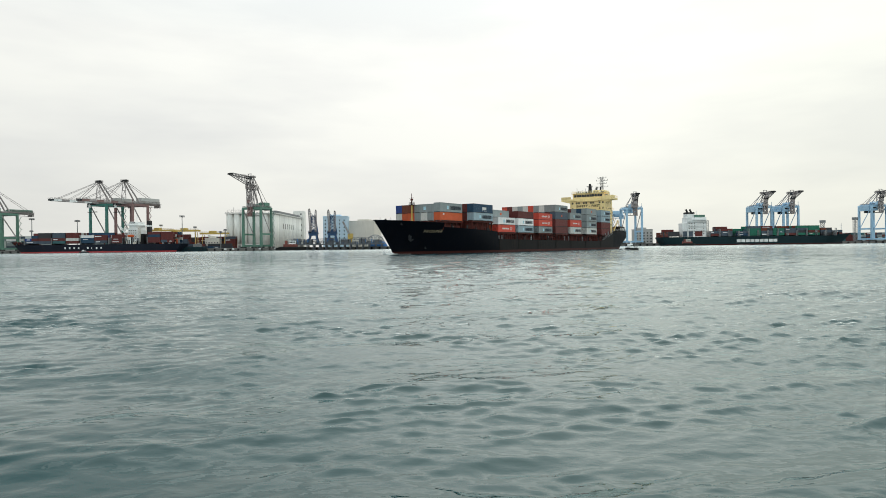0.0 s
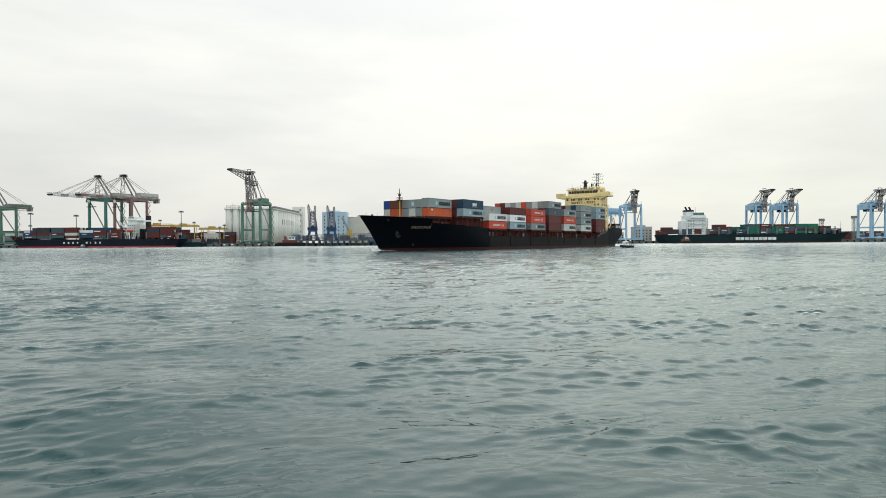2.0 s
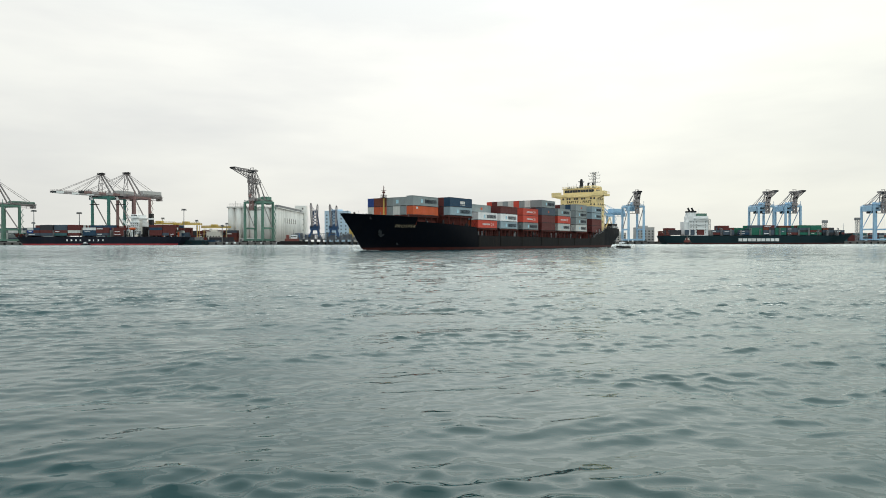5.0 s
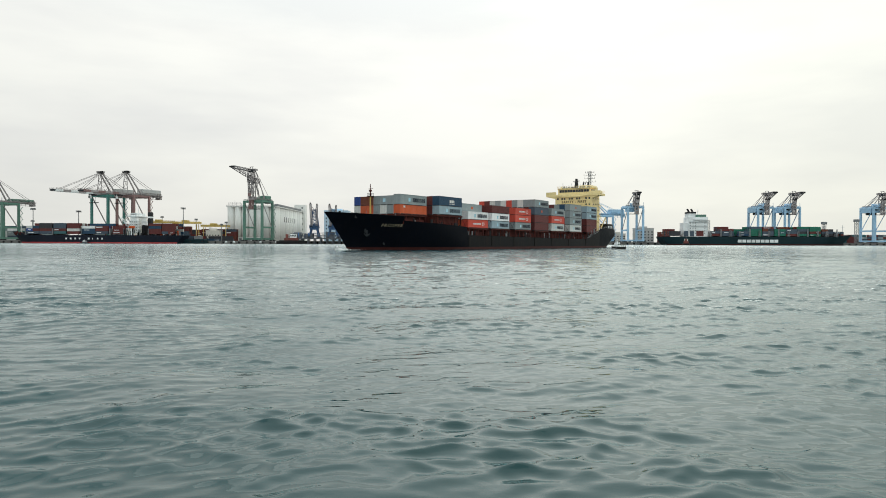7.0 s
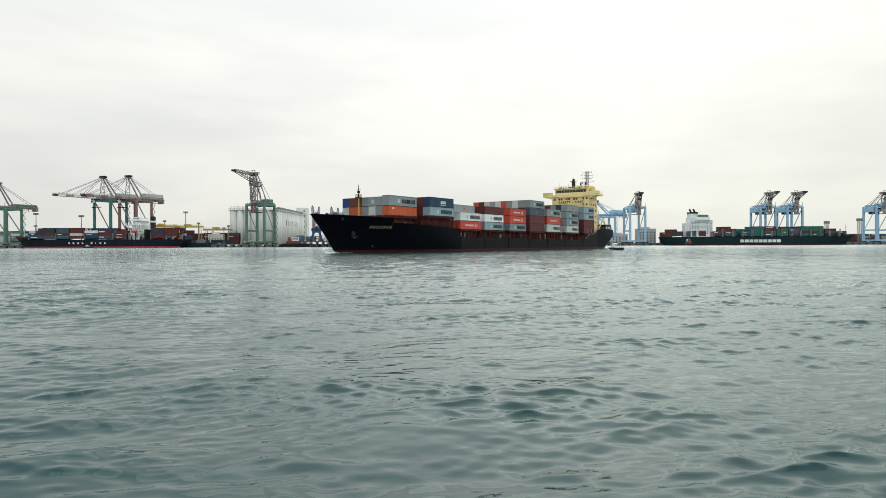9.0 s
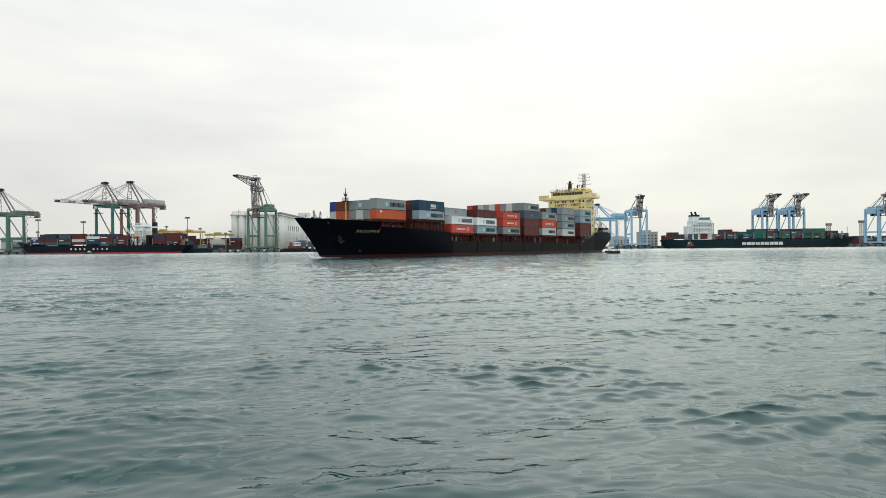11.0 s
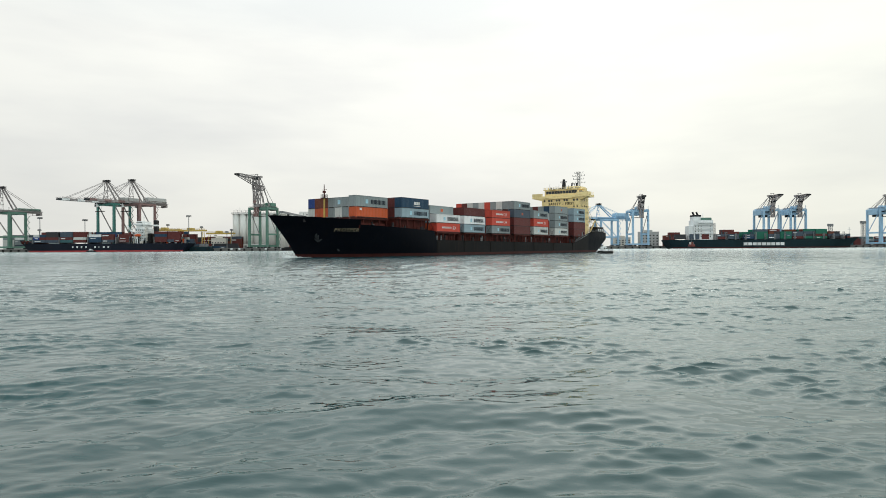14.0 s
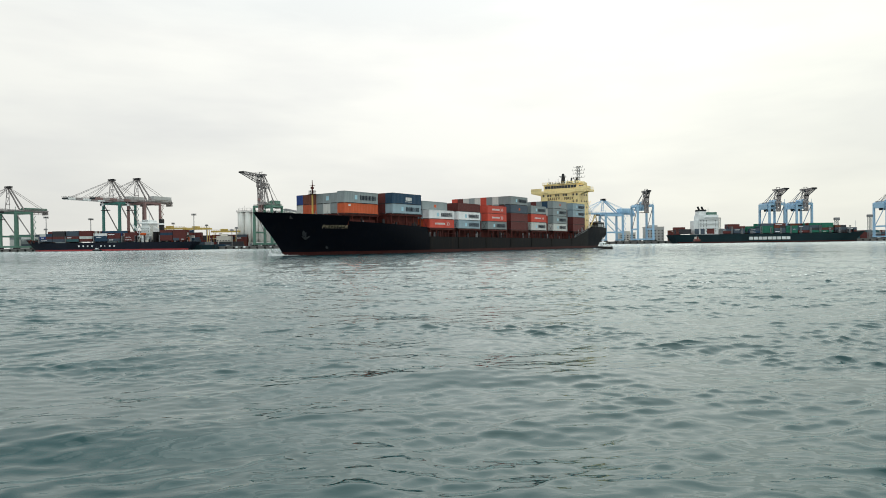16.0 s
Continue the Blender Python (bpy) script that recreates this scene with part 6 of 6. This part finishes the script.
def flood_mast(x, y, h, wide=3.0):
    m = thing("floodlight_mast", "tall grey floodlight mast with a ring of lamps", "lamp", pose(x, y, G), "floodlight masts")
    part("pole", Shape().tube((0, 0, 0), (0, 0, h), 0.5, 0.3, 10), M_STEEL, m)
    part("head_frame", Shape().tube((0, 0, h - 1.2), (0, 0, h - 0.6), 0.6, wide, 12).tube((0, 0, h - 0.6), (0, 0, h - 0.2), wide, n=12), M_STEEL, m)
    for i in range(8):
        a = math.tau * i / 8
        part("lamp", Shape().bevelbox(-0.4, 0.4, -0.35, 0.35, -0.9, 0, 0.1), M_LAMPGLASS, m, at=pose(wide * 0.85 * math.cos(a), wide * 0.85 * math.sin(a), h - 1.0))


for x, y, h in ((-422, 640, 33.5), (-374, 638, 31), (-267, 639, 34.5), (-263, 662, 24), (-300, 664, 26.5), (-441, 668, 22), (-233, 668, 21), (-228, 640, 18)):
    flood_mast(x, y, h, 2.6 if h > 30 else 1.7)


def lattice_mast(x, y, h):
    m = thing("lattice_mast", "slender grey lattice mast with a lamp box on top", "mast", pose(x, y, G), "lattice masts on the far quay")
    part("frame", Shape().truss((0, 0, 0), (0, 0, h - 3), 3.0, 3.0, 8, 0.35), M_STEEL, m)
    part("lamp_box", Shape().bevelbox(-2.8, 2.8, -1.6, 1.6, h - 3, h, 0.2), M_STEEL, m)


lattice_mast(446, 728, 25)
lattice_mast(484, 728, 28)

# ---------------------------------------------------------------- small craft


def boat_hull(length, beam, high, bow=1):
    s, rows = Shape(), []
    for c in (0, 0.05, 0.2, 0.5, 0.7, 0.82, 0.9, 0.96, 1.0):
        k = min(1, (1 - c) / 0.4)
        b = beam / 2 * (1 - (1 - k) ** 2.2) * (0.85 + 0.15 * min(1, c / 0.2))
        top = high * (1 + 0.5 * max(0, c - 0.4) ** 1.5)
        x = (c - 0.5) * length * bow
        rows.append([(x, -b * 0.8, -0.8), (x, -max(b, 0.03), top * 0.5), (x, -max(b, 0.03), top), (x, max(b, 0.03), top), (x, max(b, 0.03), top * 0.5), (x, b * 0.8, -0.8)])
    return s.rings(rows)


def tug(at, length, label, lower, upper, low=M_RUBBER):
    t = thing("tugboat", label, "boat", at)
    k = length / 24
    smooth(part("hull", boat_hull(length, 8 * k, 2.2 * k), low, t), 40)
    part("fender", Shape().beam((-length * 0.49, -4.0 * k, 1.8 * k), (length * 0.25, -4.1 * k, 1.9 * k), 0.5 * k), M_RUBBER, t)
    part("deckhouse", Shape().bevelbox(-6 * k, 5 * k, -2.8 * k, 2.8 * k, 2.0 * k, 4.9 * k, 0.2), lower, t)
    wheel = part("wheelhouse", Shape().bevelbox(-1.5 * k, 3.6 * k, -2.0 * k, 2.0 * k, 4.9 * k, 7.6 * k, 0.25), upper, t)
    for i in range(4):
        part("window", Shape().box((-1.2 + i * 1.15) * k, (-0.3 + i * 1.15) * k, -2.05 * k, -1.95 * k, 6.0 * k, 7.0 * k), M_WINDOW, wheel)
    part("funnel", Shape().bevelbox(-5 * k, -3 * k, -1.0 * k, 1.0 * k, 4.8 * k, 7.8 * k, 0.2), lower, t)
    part("mast", Shape().tube((0.5 * k, 0, 7.5 * k), (0.5 * k, 0, 12 * k), 0.18 * k, 0.08 * k, 6).beam((0.5 * k, -1.2 * k, 10 * k), (0.5 * k, 1.2 * k, 10 * k), 0.15 * k), M_STEEL, t)
    part("bulwark", Shape().box(-length * 0.4, length * 0.3, -3.7 * k, -3.5 * k, 2.0 * k, 2.9 * k), low, t)
    return t


far_tug = tug(pose(257.5, 655, 0, 0, 0, 15), 21, "red and white harbour tug by the green ship", M_TUGRED, M_STONE)
tug(pose(-151, 622, 0, 0, 0, 8), 30, "tug with black hull and faded red and white house", M_TUGRED, M_WHITE)
tug(pose(-345, 598, 0, 0, 0, 180), 9, "small white work boat beside the blue ship", M_STEEL, M_WHITE, M_DARK)


def build_barge():
    b = thing("barge", "low dark green barge moored along the quay", "boat", pose(-258, 624, 0))
    part("hull", Shape().bevelbox(-22, 20, -5, 5, -1, 4.6, 0.5), M_GREENHULL, b)
    part("cabin", Shape().bevelbox(9, 16, -3, 3, 4.6, 7.4, 0.2), M_STEEL, b)
    part("crate", Shape().bevelbox(-20, -8, -3.4, 3.4, 4.6, 7.0, 0.2), M_GREENHULL, b)
    for x in (-18, -6, 6, 18):
        part("tyre", Shape().tube((x, -5.35, 2.2), (x, -4.98, 2.2), 0.8, n=12), M_RUBBER, b)


build_barge()


def build_pilot_boat():
    p = thing("pilot_boat", "small pilot boat, black hull, white wheelhouse, following the ship", "boat")
    smooth(part("hull", boat_hull(6.2, 2.3, 0.8, -1), M_RUBBER, p), 40)
    wheel = part("wheelhouse", Shape().bevelbox(-1.2, 0.6, -0.8, 0.8, 0.7, 2.3, 0.2), M_WHITE, p)
    for i in range(2):
        part("window", Shape().box(-0.95 + i * 0.75, -0.45 + i * 0.75, -0.85, -0.77, 1.5, 1.95), M_WINDOW, wheel)
    part("mast", Shape().tube((-0.3, 0, 2.2), (-0.3, 0, 3.9), 0.1, 0.05, 6).beam((-0.3, -0.5, 3.1), (-0.3, 0.5, 3.1), 0.1), M_WHITE, p)
    part("aft_rail", Shape().rail([(1.0, -1.0, 0.75), (2.8, -0.9, 0.75), (2.8, 0.9, 0.75)], 0.8, 1.1, 0.06), M_STEEL, p)
    part("bow_foam", Shape().rings([[(-3.2, y, 0.02) for y in (-0.3, 0, 0.3)], [(-3.0, y * 1.8, 0.25) for y in (-0.8, 0, 0.8)], [(-1.4, y * 1.8, 0.05) for y in (-0.9, 0, 0.9)]], caps=False), M_FOAM, p)
    return p


pilot = build_pilot_boat()

# ---------------------------------------------------------------- what moves


def motions():
    times = (0, 2, 4, 6, 8, 10, 12, 14, 16)
    rows = [(t, ship_pose(t)) for t in times]
    walk(ship, rows)
    walk(wash, rows)
    for ob, at in CARGO:
        walk(ob, [(t, m @ at) for t, m in rows])
    # the pilot boat keeps pace off the port quarter
    beside = [(t, m @ pose(103, -20.8, 0)) for t, m in rows]
    walk(pilot, [(t, pose(0.76 * m.translation.x - 0.18 * max(0, t - 8), 0.76 * m.translation.y, 0, 0, 0, HEADING - 24)) for t, m in beside])
    # the far tug swings bow-on
    walk(far_tug, [(t, pose(x, 655, 0, 0, 0, turn)) for t, x, turn in ((0, 258.5, 20), (4, 257, 52), (8, 256, 72), (16, 256, 82))])
    # the chop drifts
    walk(water, [(0, pose(-1.2, -8, 0)), (8, pose(0, 0, 0)), (16, pose(1.2, 8, 0))])


motions()
